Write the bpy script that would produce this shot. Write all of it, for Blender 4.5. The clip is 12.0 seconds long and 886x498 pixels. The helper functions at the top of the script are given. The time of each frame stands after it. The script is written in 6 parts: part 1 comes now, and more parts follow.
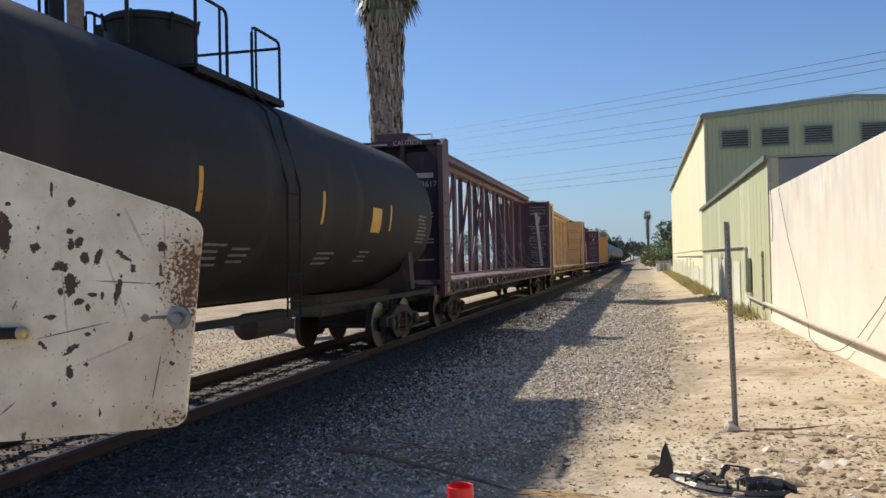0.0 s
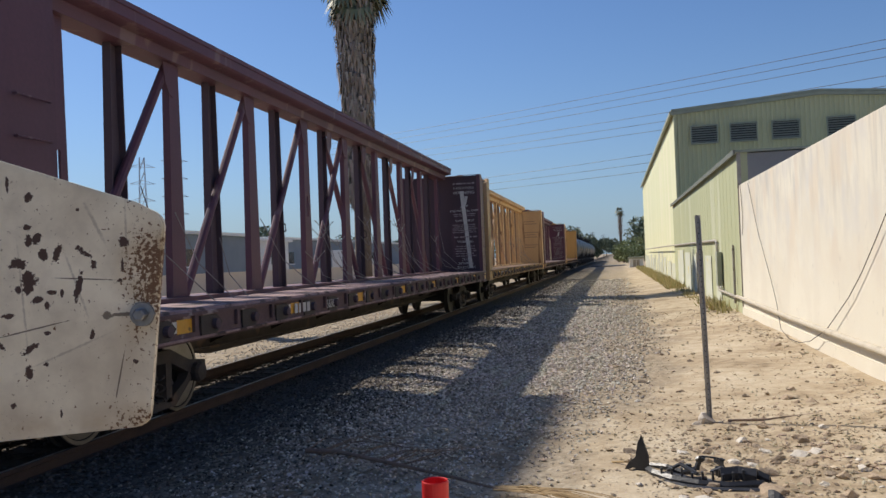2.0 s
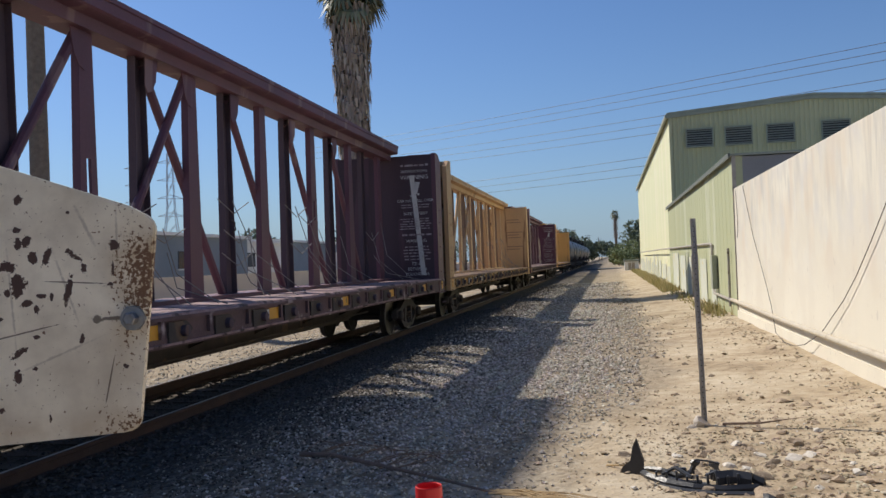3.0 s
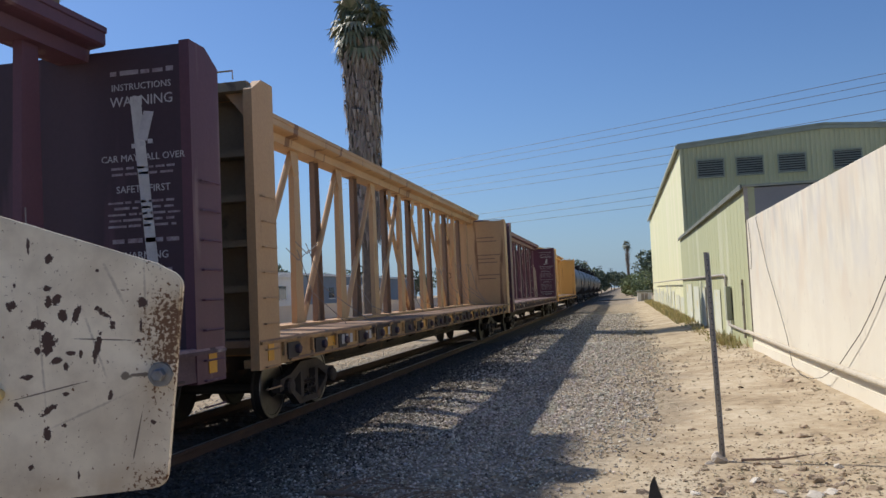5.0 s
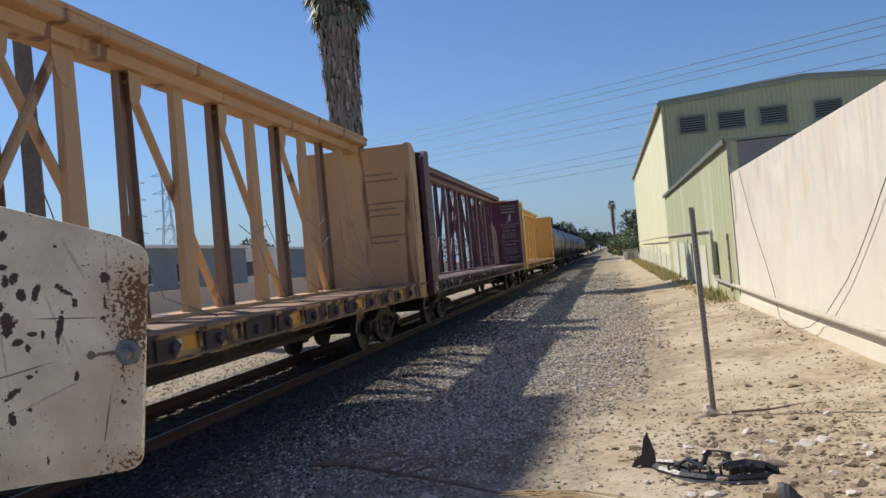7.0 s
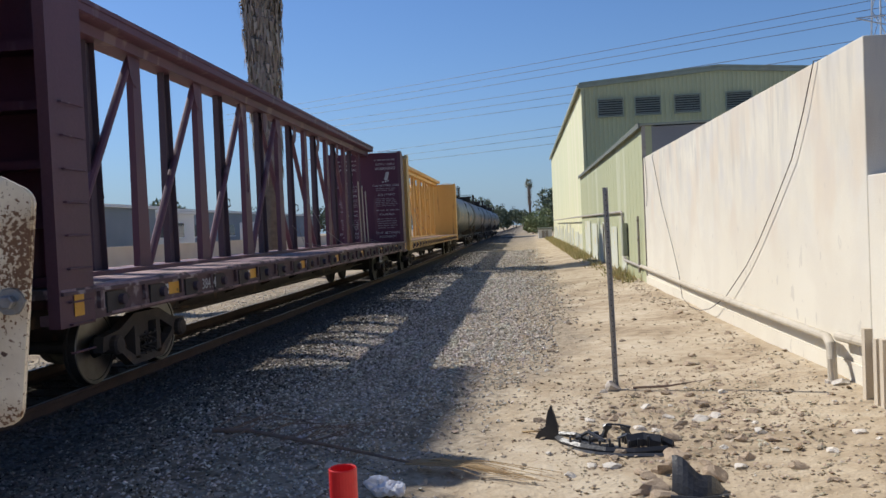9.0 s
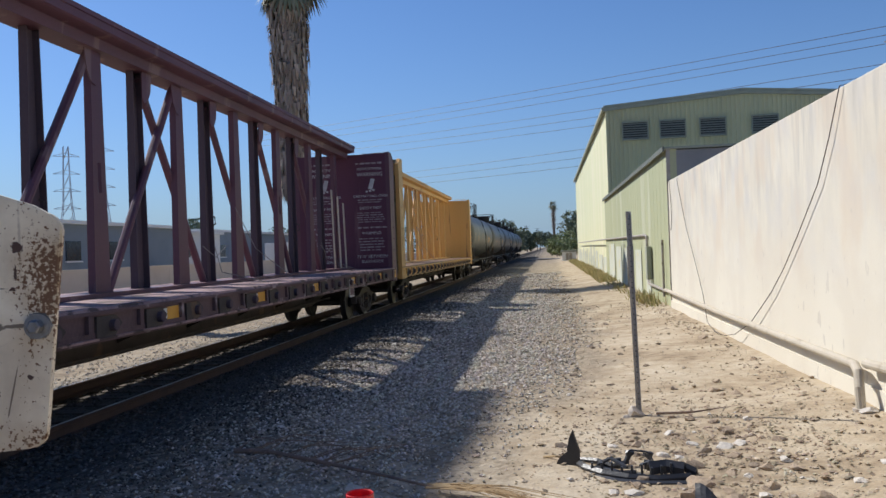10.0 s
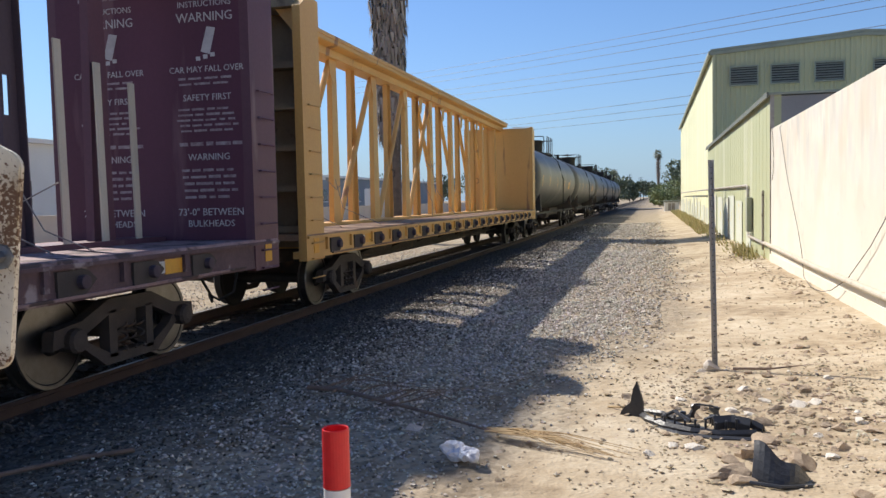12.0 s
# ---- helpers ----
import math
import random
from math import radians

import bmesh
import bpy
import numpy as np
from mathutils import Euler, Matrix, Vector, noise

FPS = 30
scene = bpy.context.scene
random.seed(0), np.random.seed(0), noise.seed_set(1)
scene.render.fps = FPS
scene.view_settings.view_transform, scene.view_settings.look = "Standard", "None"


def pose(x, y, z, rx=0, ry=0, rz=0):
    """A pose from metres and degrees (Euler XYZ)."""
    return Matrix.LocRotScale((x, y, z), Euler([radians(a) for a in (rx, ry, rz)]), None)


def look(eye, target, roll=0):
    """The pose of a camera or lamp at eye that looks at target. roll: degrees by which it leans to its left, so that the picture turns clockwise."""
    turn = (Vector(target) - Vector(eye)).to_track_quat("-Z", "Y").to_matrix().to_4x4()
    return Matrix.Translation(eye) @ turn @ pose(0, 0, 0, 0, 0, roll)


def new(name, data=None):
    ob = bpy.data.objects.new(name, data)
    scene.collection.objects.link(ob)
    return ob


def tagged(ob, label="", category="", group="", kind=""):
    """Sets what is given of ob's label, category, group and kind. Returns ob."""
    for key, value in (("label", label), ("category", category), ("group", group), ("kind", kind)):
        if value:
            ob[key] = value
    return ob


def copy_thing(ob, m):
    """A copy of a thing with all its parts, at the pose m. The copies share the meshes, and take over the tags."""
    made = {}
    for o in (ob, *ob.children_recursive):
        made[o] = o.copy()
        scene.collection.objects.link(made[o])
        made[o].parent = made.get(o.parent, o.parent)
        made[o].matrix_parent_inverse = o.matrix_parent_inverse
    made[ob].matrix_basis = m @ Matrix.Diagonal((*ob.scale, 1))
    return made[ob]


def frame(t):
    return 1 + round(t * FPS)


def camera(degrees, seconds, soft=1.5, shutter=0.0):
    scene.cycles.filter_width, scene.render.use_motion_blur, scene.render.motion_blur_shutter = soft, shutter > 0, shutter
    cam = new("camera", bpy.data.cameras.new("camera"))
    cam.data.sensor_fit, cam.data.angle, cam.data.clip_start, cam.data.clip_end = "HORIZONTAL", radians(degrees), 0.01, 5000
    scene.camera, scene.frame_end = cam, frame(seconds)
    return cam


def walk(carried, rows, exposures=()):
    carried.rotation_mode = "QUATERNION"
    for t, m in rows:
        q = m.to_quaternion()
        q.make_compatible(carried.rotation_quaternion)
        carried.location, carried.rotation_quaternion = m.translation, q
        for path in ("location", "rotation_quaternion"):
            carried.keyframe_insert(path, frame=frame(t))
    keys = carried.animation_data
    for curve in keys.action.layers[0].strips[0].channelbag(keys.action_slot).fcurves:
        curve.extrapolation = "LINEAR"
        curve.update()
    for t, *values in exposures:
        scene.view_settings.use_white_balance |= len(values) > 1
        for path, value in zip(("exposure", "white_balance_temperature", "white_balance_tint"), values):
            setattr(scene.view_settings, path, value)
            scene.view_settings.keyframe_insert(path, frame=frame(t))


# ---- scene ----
cam = camera(56.8, 12.0)
PATH = [
    (0, (5.94, 0.631, 1.678), (5.47, 2.574, 1.708), -1.2),
    (0.5, (5.94, 0.649, 1.662), (5.486, 2.596, 1.709), -1.3),
    (1, (5.929, 0.655, 1.663), (5.502, 2.608, 1.715), -1.2),
    (1.5, (5.925, 0.646, 1.678), (5.529, 2.606, 1.721), -1.2),
    (2, (5.942, 0.653, 1.663), (5.533, 2.611, 1.69), -2.2),
    (2.5, (5.928, 0.669, 1.677), (5.514, 2.626, 1.693), -2.5),
    (3, (5.943, 0.663, 1.665), (5.545, 2.623, 1.698), -2.1),
    (3.5, (5.928, 0.649, 1.685), (5.597, 2.62, 1.774), -0.1),
    (5.3, (5.932, 0.643, 1.702), (5.5, 2.593, 1.815), -2.8),
    (5.5, (5.939, 0.663, 1.689), (5.514, 2.614, 1.795), -3.1),
    (6, (5.931, 0.688, 1.694), (5.507, 2.642, 1.768), -3.8),
    (6.5, (5.933, 0.692, 1.691), (5.517, 2.648, 1.742), -4.4),
    (7, (5.931, 0.705, 1.691), (5.536, 2.665, 1.721), -5.0),
    (7.5, (5.923, 0.717, 1.687), (5.574, 2.686, 1.693), -4.6),
    (9.5, (5.941, 0.731, 1.672), (5.757, 2.722, 1.616), -2.3),
    (10, (5.949, 0.715, 1.684), (5.695, 2.699, 1.688), -2.1),
    (10.5, (5.986, 0.753, 1.678), (5.626, 2.721, 1.703), -2.0),
    (11, (6.056, 0.696, 1.663), (5.69, 2.662, 1.632), -2.1),
    (11.5, (6.132, 0.702, 1.67), (5.726, 2.659, 1.582), -1.1),
    (12, (6.188, 0.764, 1.668), (5.693, 2.698, 1.551), -1.2),
]
walk(cam, [(t, look(eye, target, roll)) for t, eye, target, roll in PATH],
     exposures=[(0, 0.32, 6750, 10), (0.6, 0.17, 6750, 10), (1.3, 0.09, 6700, 10), (3.5, 0.02, 6500, 10), (5.5, 0.03, 6400, 10), (7.5, 0.06, 6450, 10), (9.5, 0.04, 6150, 10), (11, 0.15, 6100, 10), (11.5, 0.26, 6300, 10), (12, 0.43, 6450, 10)])

# ---- world, sun, exposure ----
SUN_FROM = Vector((-0.92, 0.57, 1.0)).normalized()
elev = math.asin(SUN_FROM.z)
azim = math.atan2(SUN_FROM.x, SUN_FROM.y)
world = bpy.data.worlds.new("world")
scene.world = world
world.use_nodes = True
wn = world.node_tree.nodes
sky = wn.new("ShaderNodeTexSky")
sky.sky_type = 'NISHITA'
sky.sun_disc = False
sky.sun_elevation = elev
sky.sun_rotation = azim
sky.air_density = 1.0
sky.dust_density = 0.35
sky.ozone_density = 4.5
bg = wn["Background"]
bg.inputs["Strength"].default_value = 0.087
tint = wn.new("ShaderNodeMix")
tint.data_type = 'RGBA'
tint.blend_type = 'MULTIPLY'
tint.inputs["Factor"].default_value = 1.0
tint.inputs["B"].default_value = (0.76, 0.93, 1.16, 1)
world.node_tree.links.new(sky.outputs["Color"], tint.inputs["A"])
# summer haze that thickens evenly towards the whole horizon
wtc = wn.new("ShaderNodeTexCoord")
wsep = wn.new("ShaderNodeSeparateXYZ")
world.node_tree.links.new(wtc.outputs["Generated"], wsep.inputs[0])
wabs = wn.new("ShaderNodeMath")
wabs.operation = 'ABSOLUTE'
world.node_tree.links.new(wsep.outputs["Z"], wabs.inputs[0])
wexp = wn.new("ShaderNodeMath")
wexp.operation = 'POWER'
wexp.inputs[0].default_value = 0.00004
world.node_tree.links.new(wabs.outputs[0], wexp.inputs[1])
haze = wn.new("ShaderNodeMix")
haze.data_type = 'RGBA'
haze.inputs["B"].default_value = (3.3, 4.5, 5.7, 1)
world.node_tree.links.new(wexp.outputs[0], haze.inputs["Factor"])
world.node_tree.links.new(tint.outputs["Result"], haze.inputs["A"])
world.node_tree.links.new(haze.outputs["Result"], bg.inputs["Color"])
sun = new("sun", bpy.data.lights.new("sun", 'SUN'))
sun.data.energy = 5.0
sun.data.angle = radians(0.55)
sun.data.color = (1.0, 0.93, 0.83)
sun.matrix_world = look(SUN_FROM * 60, (0, 0, 0))
scene.view_settings.exposure = 0.0


# ---- materials ----
def mat(name, a, b=None, rough=0.8, metal=0.0, scale=6.0, fine=60.0, bump=0.15, bump_scale=None, contrast=0.25,
        stain=None, stain_scale=2.0, stain_at=0.62, spec=0.4, streak=False, per_object=0.0):
    """Two tones mixed by coarse and fine noise, with relief and, where given, stains of a third colour."""
    m = bpy.data.materials.new(name)
    m.use_nodes = True
    n, l = m.node_tree.nodes, m.node_tree.links
    p = n["Principled BSDF"]
    p.inputs["Roughness"].default_value = rough
    p.inputs["Metallic"].default_value = metal
    p.inputs["Specular IOR Level"].default_value = spec
    geo = n.new("ShaderNodeTexCoord")
    vec = geo.outputs["Object"]
    if streak:
        mp = n.new("ShaderNodeMapping")
        mp.inputs["Scale"].default_value = (1, 1, 0.12)
        l.new(vec, mp.inputs["Vector"])
        svec = mp.outputs["Vector"]
    else:
        svec = vec
    b = b or tuple(c * (1 - contrast) for c in a)

    def noise_node(s, v, detail=6.0):
        t = n.new("ShaderNodeTexNoise")
        t.inputs["Scale"].default_value = s
        t.inputs["Detail"].default_value = detail
        l.new(v, t.inputs["Vector"])
        return t.outputs["Fac"]

    big, small = noise_node(scale, svec), noise_node(fine, vec, 3.0)
    add = n.new("ShaderNodeMath")
    add.operation = 'MULTIPLY_ADD'
    add.inputs[1].default_value = 0.45
    l.new(small, add.inputs[0])
    l.new(big, add.inputs[2])
    rng = n.new("ShaderNodeMapRange")
    rng.inputs["From Min"].default_value = 0.45
    rng.inputs["From Max"].default_value = 1.0
    l.new(add.outputs[0], rng.inputs["Value"])
    mix = n.new("ShaderNodeMix")
    mix.data_type = 'RGBA'
    mix.inputs["A"].default_value = (*a, 1)
    mix.inputs["B"].default_value = (*b, 1)
    l.new(rng.outputs["Result"], mix.inputs["Factor"])
    col = mix.outputs["Result"]
    if stain:
        st = noise_node(stain_scale, svec, 8.0)
        r2 = n.new("ShaderNodeMapRange")
        r2.inputs["From Min"].default_value = stain_at
        r2.inputs["From Max"].default_value = stain_at + 0.06
        l.new(st, r2.inputs["Value"])
        mx = n.new("ShaderNodeMix")
        mx.data_type = 'RGBA'
        l.new(r2.outputs["Result"], mx.inputs["Factor"])
        l.new(col, mx.inputs["A"])
        mx.inputs["B"].default_value = (*stain, 1)
        col = mx.outputs["Result"]
    if per_object:
        info = n.new("ShaderNodeObjectInfo")
        hsv = n.new("ShaderNodeHueSaturation")
        r3 = n.new("ShaderNodeMapRange")
        r3.inputs["To Min"].default_value = 1 - per_object
        r3.inputs["To Max"].default_value = 1 + per_object
        l.new(info.outputs["Random"], r3.inputs["Value"])
        l.new(r3.outputs["Result"], hsv.inputs["Value"])
        l.new(col, hsv.inputs["Color"])
        col = hsv.outputs["Color"]
    l.new(col, p.inputs["Base Color"])
    if bump:
        bn = n.new("ShaderNodeBump")
        bn.inputs["Strength"].default_value = bump
        bn.inputs["Distance"].default_value = 0.02
        l.new(noise_node(bump_scale or fine, vec, 5.0), bn.inputs["Height"])
        l.new(bn.outputs["Normal"], p.inputs["Normal"])
    return m


def island_mat(name, stops, rough=0.95, bump=0.2, spec=0.2):
    """Loose pieces in one mesh, each of its own tone."""
    m = bpy.data.materials.new(name)
    m.use_nodes = True
    n, l = m.node_tree.nodes, m.node_tree.links
    p = n["Principled BSDF"]
    p.inputs["Roughness"].default_value = rough
    p.inputs["Specular IOR Level"].default_value = spec
    g = n.new("ShaderNodeNewGeometry")
    r = n.new("ShaderNodeValToRGB")
    r.color_ramp.elements[0].color = (*stops[0], 1)
    r.color_ramp.elements[1].color = (*stops[-1], 1)
    for i, s in enumerate(stops[1:-1]):
        e = r.color_ramp.elements.new((i + 1) / (len(stops) - 1))
        e.color = (*s, 1)
    l.new(g.outputs["Random Per Island"], r.inputs["Fac"])
    t = n.new("ShaderNodeTexNoise")
    t.inputs["Scale"].default_value = 40
    mul = n.new("ShaderNodeMix")
    mul.data_type = 'RGBA'
    mul.blend_type = 'MULTIPLY'
    mul.inputs["Factor"].default_value = 0.35
    l.new(r.outputs["Color"], mul.inputs["A"])
    l.new(t.outputs["Color"], mul.inputs["B"])
    l.new(mul.outputs["Result"], p.inputs["Base Color"])
    return m


M = {}
M["maroon"] = mat("maroon_paint", (0.155, 0.066, 0.086), (0.105, 0.048, 0.062), rough=0.55, scale=1.2, fine=25, bump=0.08, stain=(0.21, 0.125, 0.125), stain_scale=3.0, stain_at=0.59, streak=True)
M["endpaint"] = mat("blackish_purple_end_paint", (0.070, 0.040, 0.050), (0.050, 0.030, 0.037), rough=0.6, scale=1.0, fine=25, bump=0.08, stain=(0.095, 0.05, 0.065), stain_scale=2.0, stain_at=0.60, streak=True)
M["plum"] = mat("plum_end_paint", (0.115, 0.036, 0.062), (0.085, 0.028, 0.048), rough=0.6, scale=1.0, fine=25, bump=0.08, stain=(0.17, 0.085, 0.10), stain_scale=2.0, stain_at=0.60, streak=True)
M["sill_yellow"] = mat("worn_yellow_brown_sill", (0.60, 0.37, 0.15), (0.26, 0.155, 0.09), rough=0.8, scale=2.6, fine=25, bump=0.2, stain=(0.075, 0.052, 0.045), stain_scale=1.8, stain_at=0.50)
M["sill_maroon"] = mat("worn_lavender_maroon_sill", (0.165, 0.10, 0.105), (0.085, 0.052, 0.056), rough=0.75, scale=2.0, fine=25, bump=0.2, stain=(0.36, 0.29, 0.29), stain_scale=2.6, stain_at=0.60)
# darker copy for set-back posts with their shade in the colour; also lettering
M["brown"] = mat("brown_post_shade_and_lettering", (0.33, 0.215, 0.14), (0.22, 0.145, 0.10), rough=0.8, scale=2.0, fine=30, bump=0.2, stain=(0.36, 0.21, 0.10), stain_scale=3.0, stain_at=0.60, streak=True)
M["yellow"] = mat("faded_yellow_paint", (0.64, 0.41, 0.21), (0.48, 0.29, 0.15), rough=0.6, scale=1.0, fine=25, bump=0.08, stain=(0.24, 0.125, 0.065), stain_scale=2.6, stain_at=0.60, streak=True)
M["yellow_new"] = mat("bright_yellow_paint", (0.74, 0.44, 0.14), (0.60, 0.33, 0.10), rough=0.5, scale=1.0, fine=25, bump=0.06, stain=(0.33, 0.17, 0.08), stain_scale=2.6, stain_at=0.63, streak=True)
# maroon cars' set-back posts, darkened as if shaded; the winch drums use it too
M["rust"] = mat("rusty_steel_and_post_shade", (0.115, 0.078, 0.088), (0.078, 0.054, 0.064), rough=0.8, scale=2.0, fine=30, bump=0.2, stain=(0.16, 0.09, 0.06), stain_scale=3.0, stain_at=0.62, streak=True)
M["deckwood"] = mat("worn_deck_paint", (0.40, 0.27, 0.26), (0.22, 0.14, 0.14), rough=0.8, scale=5, fine=40, bump=0.3, stain=(0.09, 0.06, 0.055), stain_scale=3.0, stain_at=0.53)
M["decktan"] = mat("worn_tan_deck", (0.36, 0.23, 0.14), (0.19, 0.12, 0.08), rough=0.85, scale=3, fine=40, bump=0.3, stain=(0.10, 0.07, 0.06), stain_at=0.6)
M["grime"] = mat("grimy_steel", (0.088, 0.068, 0.058), (0.052, 0.042, 0.037), rough=0.75, scale=4, fine=50, bump=0.25, stain=(0.14, 0.09, 0.06), stain_at=0.61)
M["wheel"] = mat("wheel_steel", (0.034, 0.028, 0.025), (0.02, 0.017, 0.016), rough=0.7, metal=0.1, scale=5, fine=40, bump=0.1)
M["bright"] = mat("polished_steel", (0.36, 0.33, 0.30), (0.26, 0.235, 0.21), rough=0.42, metal=1.0, scale=8, fine=80, bump=0.03)
M["rail"] = mat("rusty_rail", (0.095, 0.058, 0.042), (0.06, 0.038, 0.03), rough=0.85, metal=0.1, scale=3, fine=50, bump=0.2)
# ties darker than their lit tan; the cars' shade is in the colour
M["tie"] = mat("shade_dark_weathered_tie", (0.115, 0.085, 0.062), (0.042, 0.033, 0.026), rough=0.9, scale=2.5, fine=40, bump=0.5, per_object=0.25)
M["tank"] = mat("black_tank_paint", (0.044, 0.037, 0.033), (0.031, 0.026, 0.023), rough=0.68, scale=0.9, fine=14, bump=0.03, stain=(0.052, 0.042, 0.035), stain_scale=1.4, stain_at=0.6, streak=True, spec=0.22)
M["greytank"] = mat("grey_tank_paint", (0.125, 0.124, 0.122), (0.085, 0.084, 0.083), rough=0.42, scale=0.9, fine=14, bump=0.03, stain=(0.17, 0.16, 0.15), stain_scale=1.2, stain_at=0.58, streak=True, spec=0.35)
M["blacksteel"] = mat("black_steel", (0.024, 0.023, 0.023), rough=0.65, scale=6, fine=50, bump=0.1, spec=0.25)
M["white_letter"] = mat("white_lettering", (0.62, 0.60, 0.58), (0.42, 0.40, 0.40), rough=0.7, scale=5, fine=30, bump=0.0)
M["dim_letter"] = mat("rubbed_lettering", (0.46, 0.42, 0.42), (0.20, 0.13, 0.15), rough=0.8, scale=14, fine=50, bump=0.0)
M["faded_letter"] = mat("faded_stencil_paint", (0.34, 0.32, 0.30), (0.14, 0.13, 0.12), rough=0.8, scale=9, fine=45, bump=0.0)
M["reflector"] = mat("amber_reflector", (0.80, 0.40, 0.03), (0.65, 0.30, 0.03), rough=0.4, scale=6, fine=60, bump=0.05, stain=(0.2, 0.12, 0.05), stain_scale=8, stain_at=0.66)
M["white_strip"] = mat("white_worn_strip", (0.70, 0.68, 0.64), (0.5, 0.48, 0.45), rough=0.7, scale=4, fine=40, bump=0.1)
M["strap"] = mat("tie_down_strap", (0.34, 0.30, 0.27), (0.20, 0.18, 0.165), rough=0.8, scale=10, fine=80, bump=0.1)
M["stucco"] = mat("cream_stucco", (0.73, 0.69, 0.585), (0.67, 0.62, 0.51), rough=0.92, scale=0.5, fine=45, bump=0.22, bump_scale=90, spec=0.2)
# grey of the faces turned from the sun, with that shade in the colour
M["greywall"] = mat("shaded_grey_wall", (0.31, 0.30, 0.29), (0.25, 0.245, 0.24), rough=0.9, scale=1.5, fine=40, bump=0.2)
M["green"] = mat("pale_yellow_green_metal", (0.72, 0.71, 0.46), (0.66, 0.66, 0.42), rough=0.7, scale=0.4, fine=18, bump=0.05, stain=(0.74, 0.71, 0.50), stain_scale=0.7, stain_at=0.56, streak=True)
M["sage"] = mat("sage_green_metal", (0.47, 0.48, 0.29), (0.40, 0.42, 0.25), rough=0.7, scale=0.5, fine=18, bump=0.05, stain=(0.52, 0.53, 0.37), stain_scale=0.9, stain_at=0.58, streak=True)
M["greengable"] = mat("grey_green_ribbed_metal", (0.60, 0.58, 0.36), (0.50, 0.49, 0.31), rough=0.7, scale=0.8, fine=20, bump=0.05, streak=True)
M["patch"] = mat("painted_over_patch", (0.58, 0.60, 0.52), (0.50, 0.515, 0.40), rough=0.8, scale=1.2, fine=20, bump=0.05, stain=(0.60, 0.52, 0.22), stain_scale=1.6, stain_at=0.6)
M["trimgreen"] = mat("grey_green_trim", (0.36, 0.38, 0.30), rough=0.6, scale=2, fine=30, bump=0.05)
M["edge"] = mat("dark_grey_green_edge", (0.17, 0.18, 0.145), rough=0.6, scale=2, fine=30, bump=0.05)
M["dark"] = mat("dark_louvre", (0.05, 0.055, 0.05), rough=0.8, scale=5, fine=40, bump=0.05)
M["louvre"] = mat("louvre_metal", (0.30, 0.30, 0.25), rough=0.6, scale=3, fine=40, bump=0.05)
M["pipe"] = mat("painted_pipe", (0.44, 0.40, 0.34), (0.30, 0.27, 0.23), rough=0.6, scale=6, fine=50, bump=0.1, stain=(0.18, 0.15, 0.12), stain_scale=6, stain_at=0.60)
M["creampipe"] = mat("cream_painted_pipe", (0.56, 0.50, 0.40), (0.44, 0.39, 0.30), rough=0.7, scale=5, fine=50, bump=0.15, stain=(0.40, 0.34, 0.26), stain_scale=5, stain_at=0.62)
M["wallcable"] = mat("dusty_grey_cable", (0.13, 0.11, 0.095), rough=0.8, scale=10, fine=80, bump=0.05)
M["cable"] = mat("black_cable", (0.03, 0.027, 0.025), rough=0.7, scale=10, fine=80, bump=0.05)
M["post"] = mat("galvanised_post", (0.42, 0.41, 0.39), (0.32, 0.31, 0.29), rough=0.6, metal=0.2, scale=12, fine=90, bump=0.1)
M["concrete"] = mat("concrete_lump", (0.56, 0.50, 0.43), (0.40, 0.35, 0.29), rough=0.95, scale=8, fine=60, bump=0.5)
M["plastic"] = mat("black_plastic", (0.026, 0.028, 0.033), (0.05, 0.052, 0.057), rough=0.36, scale=9, fine=80, bump=0.15, stain=(0.10, 0.08, 0.065), stain_scale=10, stain_at=0.68)
M["red"] = mat("red_bollard_tape", (0.72, 0.028, 0.03), (0.58, 0.02, 0.022), rough=0.4, scale=8, fine=60, bump=0.08)
M["whitetape"] = mat("white_bollard_tape", (0.78, 0.77, 0.76), (0.66, 0.65, 0.63), rough=0.45, scale=8, fine=60, bump=0.08)
M["bag"] = mat("white_plastic_bag", (0.80, 0.80, 0.82), (0.66, 0.66, 0.70), rough=0.45, scale=10, fine=60, bump=0.2)
M["bolt"] = mat("bolt_steel", (0.30, 0.31, 0.33), (0.2, 0.2, 0.21), rough=0.4, metal=0.9, scale=30, fine=120, bump=0.1)
M["brass"] = mat("brass_rod_tip", (0.62, 0.50, 0.26), rough=0.5, metal=0.6, scale=30, fine=120, bump=0.05)
M["bark"] = mat("palm_trunk", (0.23, 0.185, 0.145), (0.13, 0.105, 0.085), rough=0.95, scale=5, fine=40, bump=0.6)
M["twig"] = mat("dry_wood", (0.27, 0.19, 0.14), (0.16, 0.11, 0.085), rough=0.9, scale=8, fine=60, bump=0.3)
M["straw"] = mat("dry_frond", (0.50, 0.37, 0.20), (0.38, 0.26, 0.14), rough=0.9, scale=8, fine=60, bump=0.2)
M["wood"] = mat("fence_wood_and_lit_edge", (0.66, 0.58, 0.46), (0.50, 0.43, 0.33), rough=0.9, scale=6, fine=60, bump=0.3, streak=True)
M["tanwall"] = mat("tan_block_wall", (0.78, 0.69, 0.58), (0.70, 0.61, 0.50), rough=0.95, scale=1.0, fine=20, bump=0.2)
M["leftbldg"] = mat("slate_building", (0.26, 0.30, 0.34), (0.19, 0.225, 0.26), rough=0.8, scale=0.4, fine=12, bump=0.05)
M["whitebldg"] = mat("white_building", (0.80, 0.80, 0.78), (0.72, 0.72, 0.70), rough=0.85, scale=0.5, fine=12, bump=0.05)
